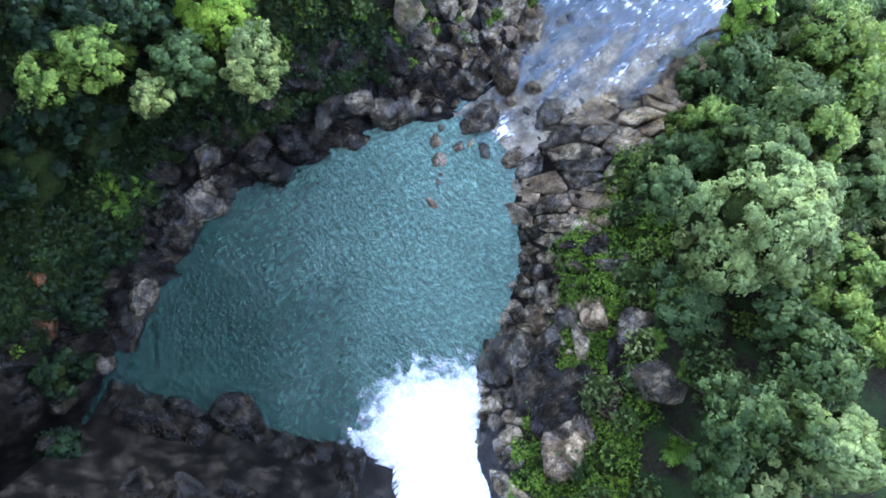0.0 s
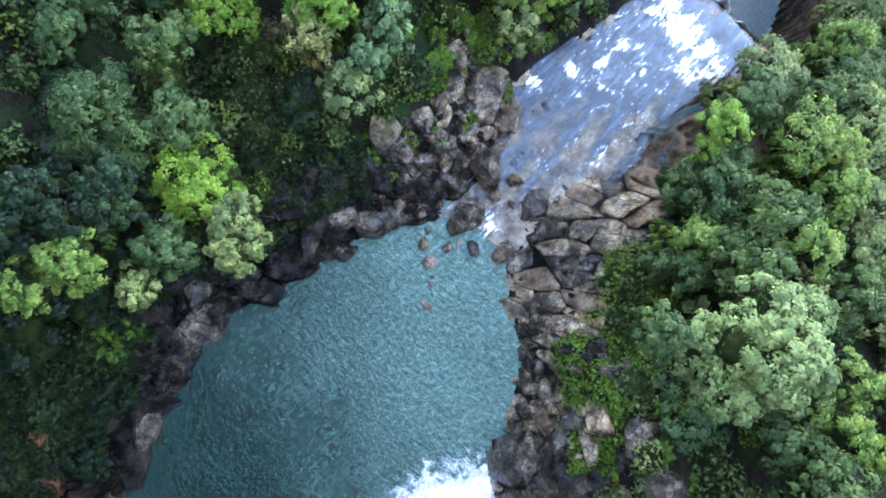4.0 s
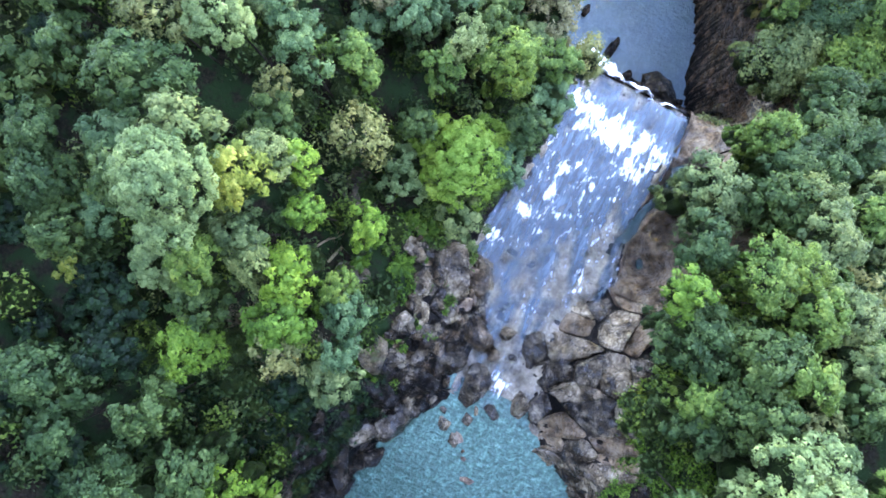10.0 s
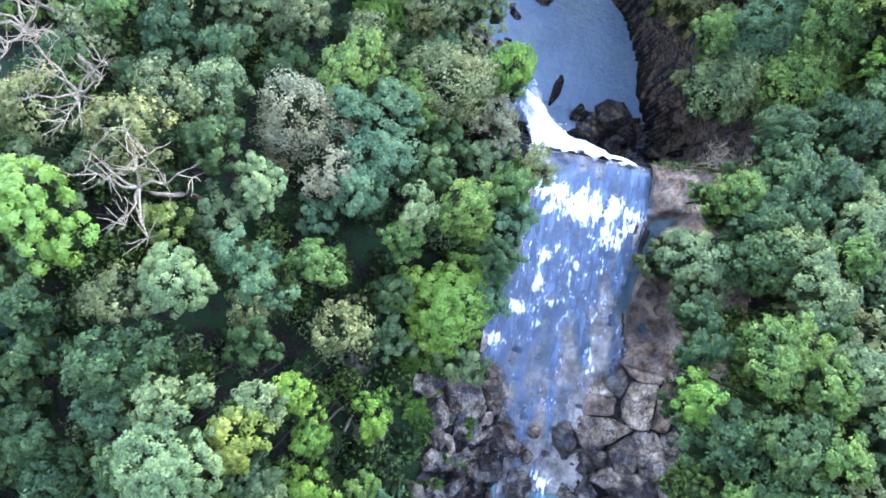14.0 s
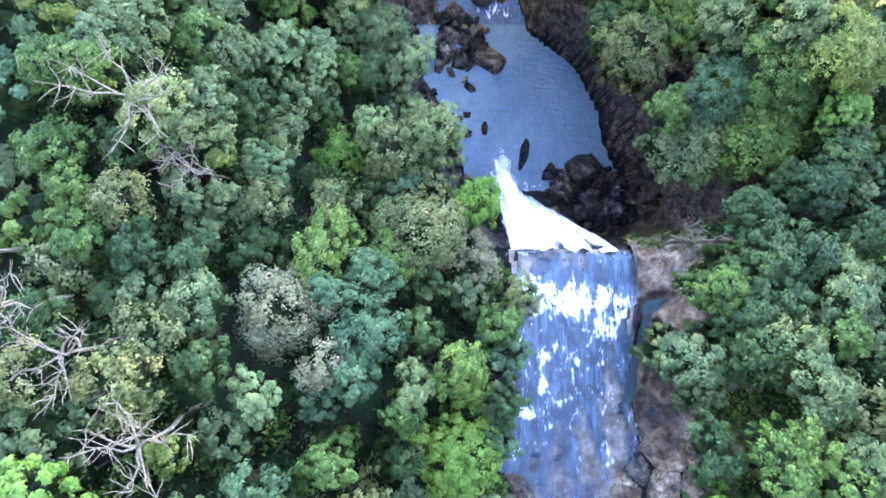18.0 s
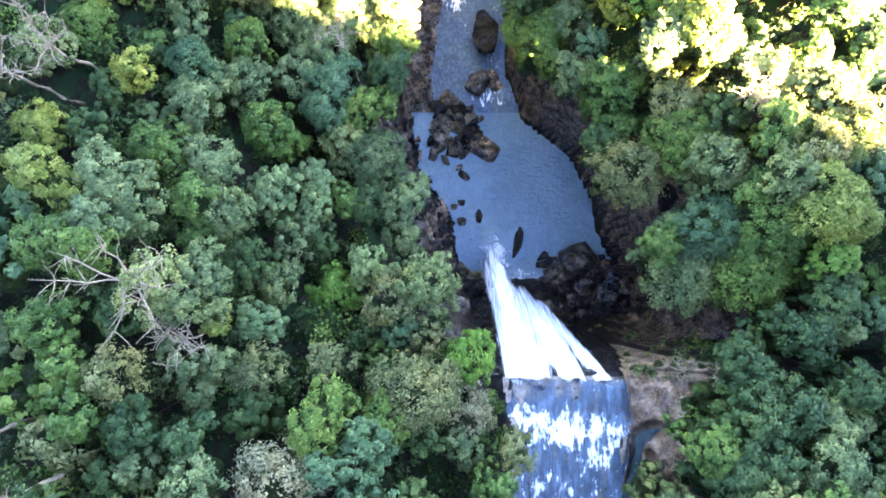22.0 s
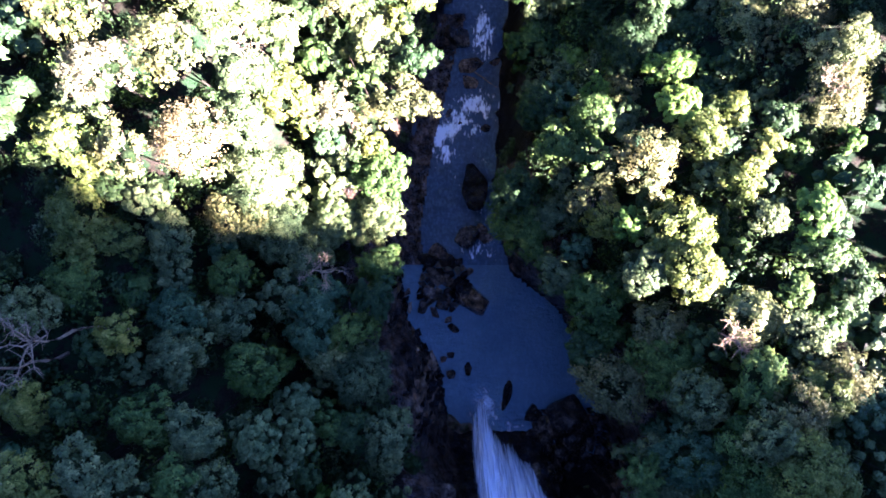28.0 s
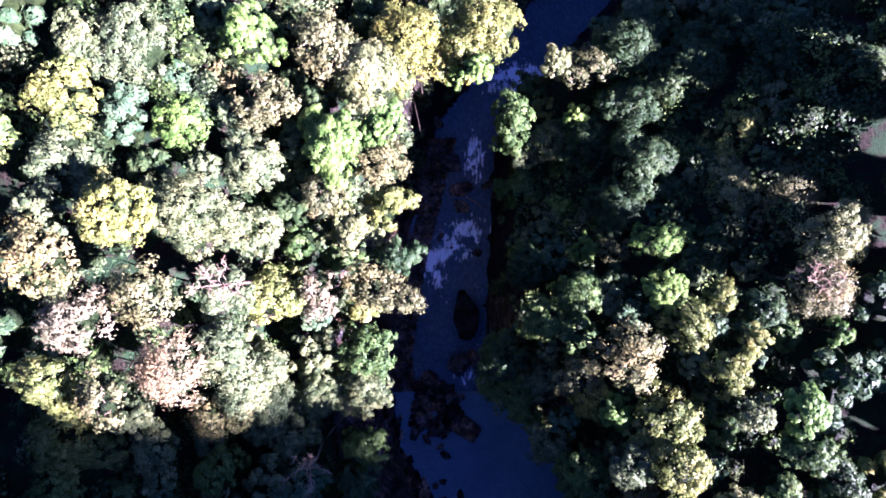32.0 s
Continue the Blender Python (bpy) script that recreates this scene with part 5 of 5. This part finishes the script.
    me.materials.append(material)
    me.materials.append(CROWN_SHADE)
    return tagged(new(name, me), label, "trees", kind="stuff")


fill_wood()


def far_wood():
    """Unseen forest added on the ridge and the hills beyond the gorge, coarse, as one mass; dapples the sun."""
    rnd = random.Random(77)
    spots = []
    for i in range(-9, 16):
        for j in range(-6, 18):
            x, y = i * 9.5 + rnd.uniform(-3, 3), j * 10.0 + rnd.uniform(-3, 3)
            if -66 < x < 46 and -48 < y < 154:
                continue
            r = rnd.uniform(5.0, 7.0)
            spots.append((x, y, hill_z(x, y) + r * 1.6, r, rnd.uniform(0, 6.28)))
    mass("woodland", "unseen green forest added on the ridges round the gorge", [crown_mesh("crown", 950 + i, 4.8, "lumpy", 0.62, 0.06)[0] for i in range(2)], spots, 4.8, LEAF["green"])


far_wood()


# ---- undergrowth ----
def leaf_heap(name, label, kind, spots, seed, leaf, per, core=0.8):
    """Low leafy clumps as one mesh; spots: x, y, radius, height over the ground."""
    rng = np.random.RandomState(seed)
    iv, ifc = ico(1)
    ifc = np.array(ifc)
    cv, cf, corners, tones = [], [], [], []
    for k, (x, y, r, h) in enumerate(spots):
        c = np.array((x, y, ground_z(x, y) + h))
        cv.append(c + iv * r * core * (1, 1, 0.8))
        cf.append(ifc + k * len(iv))
        d = rng.normal(size=(per, 3))
        d[:, 2] = np.abs(d[:, 2]) + 0.1
        d /= np.linalg.norm(d, axis=1)[:, None]
        lump = 1 + 0.25 * np.sin(5 * d[:, 0] + k) * np.cos(5 * d[:, 1] - k)
        pos = c + d * r * (lump * rng.uniform(0.75, 1.15, per))[:, None] * (1, 1, 0.85)
        corners.append(leaf_tris(pos, d * 0.7 + rng.normal(size=(per, 3)) * 0.5 + (0, 0, 0.4), leaf, rng))
        tones.append(np.clip(rng.uniform(0, 1) + rng.normal(0, 0.2, per), 0, 1))
    me = tri_mesh(name, np.concatenate(corners), np.concatenate(tones), np.concatenate(cv), np.concatenate(cf))
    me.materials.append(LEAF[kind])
    me.materials.append(CROWN_SHADE)
    return tagged(new(name, me), label, "shrubs", kind="stuff")


def scatter(n, box, ok, r, h, seed):
    rnd = random.Random(seed)
    out = []
    tries = 0
    while len(out) < n and tries < n * 30:
        tries += 1
        x, y = rnd.uniform(box[0], box[2]), rnd.uniform(box[1], box[3])
        z, d = land(x, y)
        if ok(x, y, float(d)):
            out.append((x, y, rnd.uniform(*r), rnd.uniform(*h)))
    return out


wood = lambda x, y, d: d > (7.5 if y < 25 else 3.2 if x < 0 and (y < 48 or y > 98) else 5.0) and not (x > 32 and y < 5)
leaf_heap("undergrowth", "dark shrubs and ferns under the trees", "dark", scatter(1100, (-62, -44, 30, 150), wood, (1.1, 2.2), (0.2, 2.2), 41), 42, 0.19, 130)
leaf_heap("undergrowth", "mixed green shrubs under the trees", "green", scatter(420, (-62, -6, 30, 150), wood, (1.1, 2.2), (0.3, 3.0), 43), 44, 0.19, 130)
leaf_heap("undergrowth", "grey-green saplings between the trees", "grey", scatter(200, (-62, 0, 30, 150), wood, (1.0, 2.0), (0.6, 3.4), 45), 46, 0.18, 130)
leaf_heap("ground_cover", "bright green creeper on the mossy bank", "bright", scatter(950, (6, -14, 34, 16), lambda x, y, d: 4.2 < d < 13.5, (0.45, 1.0), (-0.2, 0.4), 47), 48, 0.12, 60)
leaf_heap("bank_plants", "small bright plants among the rocks", "bright", scatter(120, (-30, -38, -8, 30), lambda x, y, d: 4.0 < d < 9.5, (0.3, 0.8), (-0.1, 0.4), 49), 50, 0.14, 50)
leaf_heap("bank_plants", "ferns on the bank, its shade painted into their leaves", "deep", scatter(1300, (-44, -44, -6, 8), lambda x, y, d: 3.9 < d < 18, (0.7, 1.7), (-0.1, 0.6), 51), 52, 0.2, 60)


leaf_heap("bank_plants", "leafy shrubs on the steep river bank", "grey", scatter(330, (-46, 98, 0, 152), lambda x, y, d: 1.2 < d < 16 and x < 2, (0.8, 1.7), (0.0, 0.8), 53), 54, 0.19, 110)
leaf_heap("bank_plants", "green shrubs at the edge of the sliding water", "green", scatter(90, (-24, 22, -10, 48), lambda x, y, d: 1.0 < d < 7, (0.6, 1.3), (0.0, 0.6), 55), 56, 0.17, 110)


leaf_heap("bank_plants", "leafy shrubs at the foot of the trees beside the rock apron", "green", scatter(150, (-2, 6, 24, 34), lambda x, y, d: 6.5 < d < 12 and y > 15, (0.7, 1.6), (0.0, 1.0), 57), 58, 0.17, 100)


leaf_heap("bank_plants", "dry grey-green shrubs on the lip of the ledge", "olive", scatter(45, (1.5, 47.2, 12.5, 49.6), lambda x, y, d: True, (0.4, 0.9), (0.5, 1.2), 71), 72, 0.13, 70)


# ---- white water ----
def foam_mat(name, streak):
    m, nt, b = mat(name)
    b.inputs["Base Color"].default_value = (0.9, 0.92, 0.93, 1)
    b.inputs["Roughness"].default_value = 0.6
    b.inputs["Subsurface Weight"].default_value = 0.0
    n = noise_tex(nt, coords(nt, streak), 1.6, 7.0, 0.65)
    bump(nt, b, n, 0.8, 0.25)
    return m


def soft_mat(name, streak, lo, hi):
    """White water thinned by gaps that run with the flow."""
    m = foam_mat(name, streak)
    nt = m.node_tree
    n = noise_tex(nt, coords(nt, streak), 1.0, 6.0, 0.6)
    att = nt.nodes.new("ShaderNodeAttribute")
    att.attribute_name = "thin"
    add = nd(nt, "Math")
    add.operation = "ADD"
    nt.links.new(n, add.inputs[0])
    nt.links.new(att.outputs["Fac"], add.inputs[1])
    tr = nt.nodes.new("ShaderNodeBsdfTransparent")
    ms = nt.nodes.new("ShaderNodeMixShader")
    nt.links.new(ramp(nt, add.outputs[0], [(lo, (0, 0, 0)), (hi, (1, 1, 1))]), ms.inputs[0])
    nt.links.new(nt.nodes["Principled BSDF"].outputs[0], ms.inputs[1])
    nt.links.new(tr.outputs[0], ms.inputs[2])
    nt.links.new(ms.outputs[0], nt.nodes["Material Output"].inputs[0])
    return m


FOAM = foam_mat("white_water", (1, 0.5, 1))
VEIL = soft_mat("falling_water", (4.5, 0.3, 0.16), 0.42, 0.78)
SPRAY = soft_mat("spray", (1, 1, 1), 0.4, 0.85)


def sheet(name, f, nu, nv, material, thin, parent):
    V = [tuple(f(i / nu, j / nv)) for j in range(nv + 1) for i in range(nu + 1)]
    F = [(j * (nu + 1) + i, j * (nu + 1) + i + 1, (j + 1) * (nu + 1) + i + 1, (j + 1) * (nu + 1) + i) for j in range(nv) for i in range(nu)]
    ob = obj(name, V, F, material, parent, smooth_faces=True)
    at = ob.data.attributes.new("thin", "FLOAT", "POINT")
    at.data.foreach_set("value", [thin(i / nu, j / nv) for j in range(nv + 1) for i in range(nu + 1)])
    return ob


def fall_strand(parent, a0, a1, b0, b1, lip, drop, run, seed, bulge=0.5, zl=-3.3):
    """One tongue of the fall: from a0..a1 on the lip to b0..b1 at the foot."""
    def f(u, v):
        x = (a0 + (a1 - a0) * u) * (1 - v) + (b0 + (b1 - b0) * u) * v
        y = lip + run * v ** 1.04
        z = zl + 0.25 - drop * v ** 1.22
        k = noise.fractal((x * 0.9 + seed, v * 3, 0), 0.9, 2.0, 4)
        return (x + 0.12 * k, y + bulge * 0.6 * k + 0.3 * math.sin(math.pi * u) * (0.3 + v), z + 0.4 * math.sin(math.pi * u) + 0.25 * k)
    sheet("water_tongue", f, 26, 60, VEIL, lambda u, v: 0.42 * abs(2 * u - 1) ** 3 + 0.12 * v ** 2 + 0.3 * v ** 12 - 0.13, parent)


fall = tagged(new("waterfall"), "white waterfall plunging from the rock lip into the lower pool", "waterfall")
fall_strand(fall, -13.2, -7.9, -14.0, -10.2, 47.3, 28.5, 12.6, 1)
fall_strand(fall, -12.8, -8.4, -13.2, -11.0, 47.2, 28.5, 14.4, 2, 0.9)
fall_strand(fall, -12.4, -7.5, -12.2, -8.0, 47.2, 27.0, 9.6, 6, 0.9)
fall_strand(fall, -7.1, -3.8, -10.6, -6.2, 47.2, 26.0, 8.2, 3)
fall_strand(fall, -6.2, -3.7, -8.8, -6.2, 47.1, 25.0, 7.4, 5, 0.9)
fall_strand(fall, -2.9, -1.0, -7.6, -4.4, 47.0, 25.0, 6.8, 4)

head = tagged(new("waterfall"), "powerful white waterfall bursting into the upper pool", "waterfall")


def head_sheet(seed, wide, out):
    def f(u, v):
        p = Vector((27, -21, 24)).lerp(Vector((16.5, -12.7, 0.3)), v)
        s = Vector((0.62, 0.785, 0))
        k = noise.fractal((u * 5 + seed, v * 4, seed), 0.9, 2.0, 4)
        p = p + s * (u - 0.5) * wide * (0.7 + 0.3 * v) + Vector((-0.785, 0.62, 0)) * (out * math.sin(math.pi * v) + 0.7 * k)
        return (p.x, p.y, p.z + 2.0 * math.sin(math.pi * v) + 0.5 * k)
    sheet("water_tongue", f, 30, 40, VEIL, lambda u, v: 0.35 * abs(2 * u - 1) ** 4 - 0.15, head)


for k in range(3):
    head_sheet(k, 11 - k, 1.0 + 0.8 * k)


def splash(name, label, cx, cy, cz, rx, ry, turn, hgt, seed, n=260, parent=None, dens=-0.14):
    """A heap of foam and thrown spray round the foot of a fall."""
    rng = np.random.RandomState(seed)
    iv, ifc = ico(1)
    V, F, nv = [], [], 0
    c, s = math.cos(radians(turn)), math.sin(radians(turn))
    for k in range(n):
        a, q = rng.uniform(0, 2 * math.pi), abs(rng.normal(0, 0.5))
        u, v = q * rx * math.cos(a), q * ry * math.sin(a)
        r = max(0.06, (0.75 - 0.5 * q) * rng.uniform(0.4, 1.1) * min(rx, ry) * 0.2)
        z = max(0, hgt * (1 - q)) * rng.uniform(0, 1)
        p = np.array((cx + c * u - s * v, cy + s * u + c * v, cz + z))
        V.append(p + iv * r * rng.uniform(0.6, 1.4, 3) * (1 + 0.25 * rng.normal(size=(len(iv), 1))))
        F += (np.array(ifc) + nv).tolist()
        nv += len(iv)
    if n:
        ob = obj(name, np.concatenate(V).tolist(), [tuple(f) for f in F], FOAM, parent, smooth_faces=True)
        ob["kind"] = "stuff"

    def f(u, v):
        a = 2 * math.pi * u
        w = 1 + 0.25 * noise.noise((math.cos(a) * 2, math.sin(a) * 2, seed))
        x, y = rx * 1.25 * v * w * math.cos(a), ry * 1.25 * v * w * math.sin(a)
        return (cx + c * x - s * y, cy + s * x + c * y, cz + 0.08 + 0.5 * hgt * (1 - v) ** 2)
    disc = sheet(name, f, 48, 14, SPRAY, lambda u, v: 0.75 * v ** 1.5 - dens, parent)


splash("splash", "", 16.6, -13.4, 0.0, 8.5, 8.5, 38, 2.5, 61, 70, head, 0.3)
splash("splash", "", 16.6, -13.6, 0.8, 7.5, 7.5, 38, 2.2, 64, 0, head, 0.3)
splash("splash", "", 16.0, -12.6, 0.1, 11.5, 10.5, 38, 0.8, 65, 0, head, 0.06)
splash("splash", "", 17.2, -14.0, 1.6, 6.0, 6.5, 38, 2.0, 66, 0, head, 0.25)
splash("splash", "", -10.9, 60.4, -31.5, 5.0, 6.0, 0, 0.1, 62, 0, fall, -0.16)
splash("splash", "", -6.6, 56.5, -31.4, 4.6, 4.0, 0, 0.1, 63, 0, fall, -0.17)


def white_water(name, label, y0, y1, lift, patches, material, step=0.3, over=0.3):
    """Broken white water over a stretch of the river; patches: x, y, half width, half length, strength."""
    V, thin = [], []
    ys = np.arange(y0, y1, step)
    n = 60
    for y in ys:
        a, b = along(WEST, 1, y) - over, along(EAST, 1, y) + over
        for i in range(n + 1):
            x = a + (b - a) * i / n
            k = 0.0
            for cx, cy, w, l, s in patches:
                q = ((x - cx) / w) ** 2 + ((y - cy) / l) ** 2
                k = max(k, s * math.exp(-q * 0.38))
            k *= 0.85 + 0.9 * fbm(x * 0.55, y * 0.4, 9.0, 4)
            V.append((x, y, float(along(BED, 1, y)) + lift + 0.12 * fbm(x * 0.25, y * 0.8, 0.2, 4) + 0.1 * k))
            thin.append(0.32 - 0.55 * k)
    m = n + 1
    F = [(j * m + i, j * m + i + 1, (j + 1) * m + i + 1, (j + 1) * m + i) for j in range(len(ys) - 1) for i in range(n) if min(thin[j * m + i], thin[j * m + i + 1], thin[(j + 1) * m + i]) < 0.3]
    ob = obj(name, V, F, material, smooth_faces=True)
    ob.data.attributes.new("thin", "FLOAT", "POINT").data.foreach_set("value", thin)
    tagged(ob, label, "white water", kind="structure")


RAPID = soft_mat("broken_white_water", (3.0, 1.0, 1.0), 0.38, 0.6)
white_water("whitewater_slide", "broken white water streaking over the rock slab", 9.5, 47.3, 0.13,
            [(-10.2, 42.0, 2.0, 1.3, 1), (-7.0, 41.5, 2.6, 1.3, 1), (-3.5, 41.4, 2.4, 1.1, 1), (-1.4, 40.6, 0.9, 1.0, 0.8), (-3.4, 39.2, 0.9, 1.6, 0.7), (-2.2, 37.8, 0.7, 1.0, 0.65), (-8.3, 38.0, 0.4, 1.6, 0.65), (-9.9, 35.6, 0.7, 1.2, 0.75),
             (-10.9, 29.6, 1.3, 0.55, 0.85), (-9.4, 28.4, 0.9, 0.5, 0.7), (-8.7, 30.7, 0.9, 0.7, 0.85), (-9.7, 32.5, 0.5, 0.9, 0.75), (-12.9, 25.8, 0.9, 0.7, 0.75), (-5.9, 35.2, 0.35, 0.6, 0.7), (-3.4, 35.6, 0.3, 1.0, 0.7), (-4.5, 33.7, 0.3, 0.6, 0.65), (-5.0, 39.6, 0.35, 1.2, 0.6),
             (-5.7, 12.3, 0.6, 1.2, 0.8), (-6.0, 34, 9, 9, 0.33), (-3.0, 25, 7, 9, 0.31), (-7, 47.2, 7, 0.5, 0.5)], RAPID)
white_water("whitewater_rapids", "white rapids between the rocks of the lower river", 84, 142, 0.16,
            [(-18.3, 105.2, 1.7, 3.0, 0.95), (-12.6, 110.3, 2.8, 1.6, 0.85), (-15.6, 107.8, 2.4, 1.6, 0.85), (-11.5, 122.7, 1.2, 3.0, 0.9), (-3.9, 136.6, 5.4, 1.9, 1.05), (-16.6, 122, 0.4, 1, 0.5), (-12.0, 87, 2.4, 3.0, 0.42), (-11.5, 94, 2, 5, 0.3), (-14, 100, 6, 6, 0.2)], RAPID)


# ---- water caught in the ledge ----
V, F = [], []
for i in range(25):
    f = i / 24 * (len(GULLY) - 1)
    k = min(int(f), len(GULLY) - 2)
    x, y = (GULLY[k][c] + (f - k) * (GULLY[k + 1][c] - GULLY[k][c]) for c in (0, 1))
    w = (1.1 if y > 40.4 else 0.5) * (1 + 0.5 * noise.noise((x, y * 0.9, 2.0)))
    z = float(along(BED, 1, y)) + 0.55
    V += [(x - w, y - 0.2, z), (x, y, z + 0.03), (x + w, y + 0.2, z)]
    if i:
        F += [(3 * i - 3, 3 * i - 2, 3 * i + 1, 3 * i), (3 * i - 2, 3 * i - 1, 3 * i + 2, 3 * i + 1)]
tagged(obj("gully_water", V, F, POOL_DARK, smooth_faces=True), "narrow run of dark water in a rock channel", "water", kind="structure")
ring = [(2.8 + 1.3 * math.cos(a * 0.4488), 30.0 + 1.0 * math.sin(a * 0.4488), float(along(BED, 1, 30.0)) + 0.55) for a in range(14)]
tagged(obj("rock_pool", ring, [tuple(range(14))], POOL_DARK), "small dark pool in a hollow of the rock", "water", kind="structure")


# ---- bare bleached trees ----
def dead_tree(x, y, top, seed, reach=3.6, lean=(0, 0)):
    rnd = random.Random(seed)
    z0 = ground_z(x, y)
    root = tagged(new("dead_tree"), "bleached leafless tree, shrub-sized where its reach is small", "tree", "dead trees")
    root.location = (x, y, z0)
    H = top - z0
    fork = Vector((lean[0], lean[1], H - reach * 0.75))
    v, f = tube(crooked((0, 0, -0.6), fork, 6, 0.25, rnd), [q * (0.4 + 0.15 * reach) for q in (0.24, 0.22, 0.2, 0.18, 0.15, 0.12, 0.1)], 7)
    obj("trunk", v, f, DEADWOOD, root, smooth_faces=True)
    for k in range(7):
        a = k * 2.4 + rnd.uniform(-0.4, 0.4)
        end = fork + Vector((math.cos(a) * reach * rnd.uniform(0.6, 1.1), math.sin(a) * reach * rnd.uniform(0.6, 1.1), rnd.uniform(0.2, 0.8) * reach))
        p = crooked(fork, end, 5, 0.3, rnd)
        V, F = tube(p, [q * (0.4 + 0.15 * reach) for q in (0.11, 0.085, 0.065, 0.05, 0.032, 0.016)], 5)
        for q in range(10):
            s = p[rnd.randrange(2, 5)]
            e = s + Vector((rnd.uniform(-1, 1), rnd.uniform(-1, 1), rnd.uniform(0.0, 0.8))) * reach * 0.36
            v2, f2 = tube(crooked(s, e, 3, 0.12, rnd), [0.045, 0.036, 0.028, 0.014], 4)
            F += [tuple(i + len(V) for i in g) for g in f2]
            V += v2
        obj("branch", V, F, DEADWOOD, root, smooth_faces=True)


# the last two stand for small bare shrubs on the ledge
for args in ((-40.2, 34.4, 25, 81, 4.6), (-50.9, 43.5, 23, 82, 4.2), (-44.5, 59.2, 18.5, 83, 5.2), (-41.6, 54.0, 14, 84, 3.2), (-55.3, 47.0, 26, 85, 5.5), (-55.5, 76, 16, 86, 3.5), (11.2, 77.4, 5, 87, 3.0), (-46.6, 40, 23, 88, 4.4), (-52.5, 78.5, 15, 89, 3.6), (5.4, 48.7, 1.6, 90, 1.7), (9.2, 48.6, 2.2, 91, 1.5)):
    dead_tree(*args)


# ---- ferns, brush and fallen wood ----
def frond_mesh(seed):
    rnd = random.Random(seed)
    V, F = [], []
    n = 9
    for k in range(n):
        f = k / n
        x, z = 1.3 * f, 0.75 * math.sin(f * 2.3) - 0.25 * f
        w = 0.34 * math.sin(math.pi * min(1, f * 0.9 + 0.12)) + 0.03
        for s in (-1, 1):
            b0 = len(V)
            V += [(x, 0, z), (x + 0.15, 0, z - 0.01), (x + 0.2 + rnd.uniform(-0.04, 0.04), s * w, z - 0.1), (x + 0.08, s * w * 0.9, z - 0.09)]
            F.append((b0, b0 + 1, b0 + 2, b0 + 3))
    return V, F


FROND = []
for i in range(3):
    v, f = frond_mesh(300 + i)
    me = bpy.data.meshes.new("frond")
    me.from_pydata(v, [], f)
    me.materials.append(LEAF["bright"])
    FROND.append(me)


def fern(x, y, size, seed, stem=0.5):
    rnd = random.Random(seed)
    root = tagged(new("tree_fern"), "bright green tree fern with arching fronds on the bank", "fern", "tree ferns")
    root.location = (x, y, ground_z(x, y))
    v, f = tube([(0, 0, -0.4), (0, 0, stem * 0.5), (0, 0, stem)], [0.14, 0.12, 0.1], 6)
    obj("stem", v, f, BARK, root)
    for k in range(11):
        ob = new("frond", FROND[k % 3])
        ob.parent = root
        ob.matrix_basis = pose(0, 0, stem, rnd.uniform(-8, 8), rnd.uniform(-25, 5), k * 32.7 + rnd.uniform(-8, 8)) @ Matrix.Scale(size * rnd.uniform(0.85, 1.15), 4)


for k, (x, y, s) in enumerate([(-22.4, 20.9, 1.3), (-20.0, 18.9, 1.1), (-19.3, 22.9, 1.0), (-21.3, 22.8, 0.9), (-23.3, 17.9, 0.9), (-22.8, -21.6, 1.5), (15.8, 8.0, 1.0), (22.8, 4.1, 1.1), (-24.4, -21.3, 1.1), (-18.1, 7.7, 0.9), (-20.5, 4.5, 0.9), (-22.2, -18.9, 1.0), (-21.2, 7.0, 0.8), (13.8, 11.0, 0.9), (18.6, 8.6, 1.0)]):
    fern(x, y, s, 400 + k)

lay([(-26.5, 23.7, 2.2), (-19.4, 10.9, 1.9), (-24.0, 16.3, 1.4)], ["mossy"], 11)
lay([(-15.0, 20.1, 2.3), (-11.9, 21.6, 1.7), (-19.8, 20.8, 1.2), (-17.5, 18.2, 1.1)], ["grey"], 12)
leaf_heap("dry_brush", "dry brown brush in a clearing on the bank", "dry", [(x, y, r, h) for x, y, r, h in scatter(120, (-32, -4, -21, 12), lambda x, y, d: (x + 27) ** 2 / 26 + (y - 4.5) ** 2 / 50 < 1 and d > 6, (0.5, 1.1), (-0.2, 0.4), 61)], 62, 0.1, 110, 0.6)


def fallen_log(x, y, turn, length, r, seed, tip=8):
    rnd = random.Random(seed)
    root = tagged(new("fallen_log"), "bleached fallen log with broken branches", "log", "fallen logs")
    p = crooked((-length / 2, 0, 0), (length / 2, 0, 0), 6, 0.12, rnd)
    v, f = tube(p, [r * q for q in (1, 0.95, 0.9, 0.8, 0.7, 0.6, 0.45)], 7)
    obj("trunk", v, f, DEADWOOD, root, smooth_faces=True)
    for k in range(4):
        s = p[2 + k % 4]
        e = s + Vector((rnd.uniform(0.3, 1.0), rnd.uniform(-1, 1), rnd.uniform(0.1, 0.6))) * length * 0.25
        v, f = tube(crooked(s, e, 3, 0.1, rnd), [r * 0.4, r * 0.32, r * 0.24, r * 0.1], 5)
        obj("branch", v, f, DEADWOOD, root, smooth_faces=True)
    root.matrix_basis = pose(x, y, ground_z(x, y) + r + 0.25, 0, tip, turn)


fallen_log(-25.2, 18.8, 75, 5.0, 0.16, 501)
fallen_log(-26.6, 18.2, 50, 4.0, 0.12, 502)
fallen_log(-11.2, 115.0, -35, 4.4, 0.12, 503)
for k, (x, y, t, rch) in enumerate([(-31, 84, 2, 2.4), (-36, 104, 12, 2.6), (23, 104, 2, 2.6)]):
    dead_tree(x, y, t, 520 + k, rch)
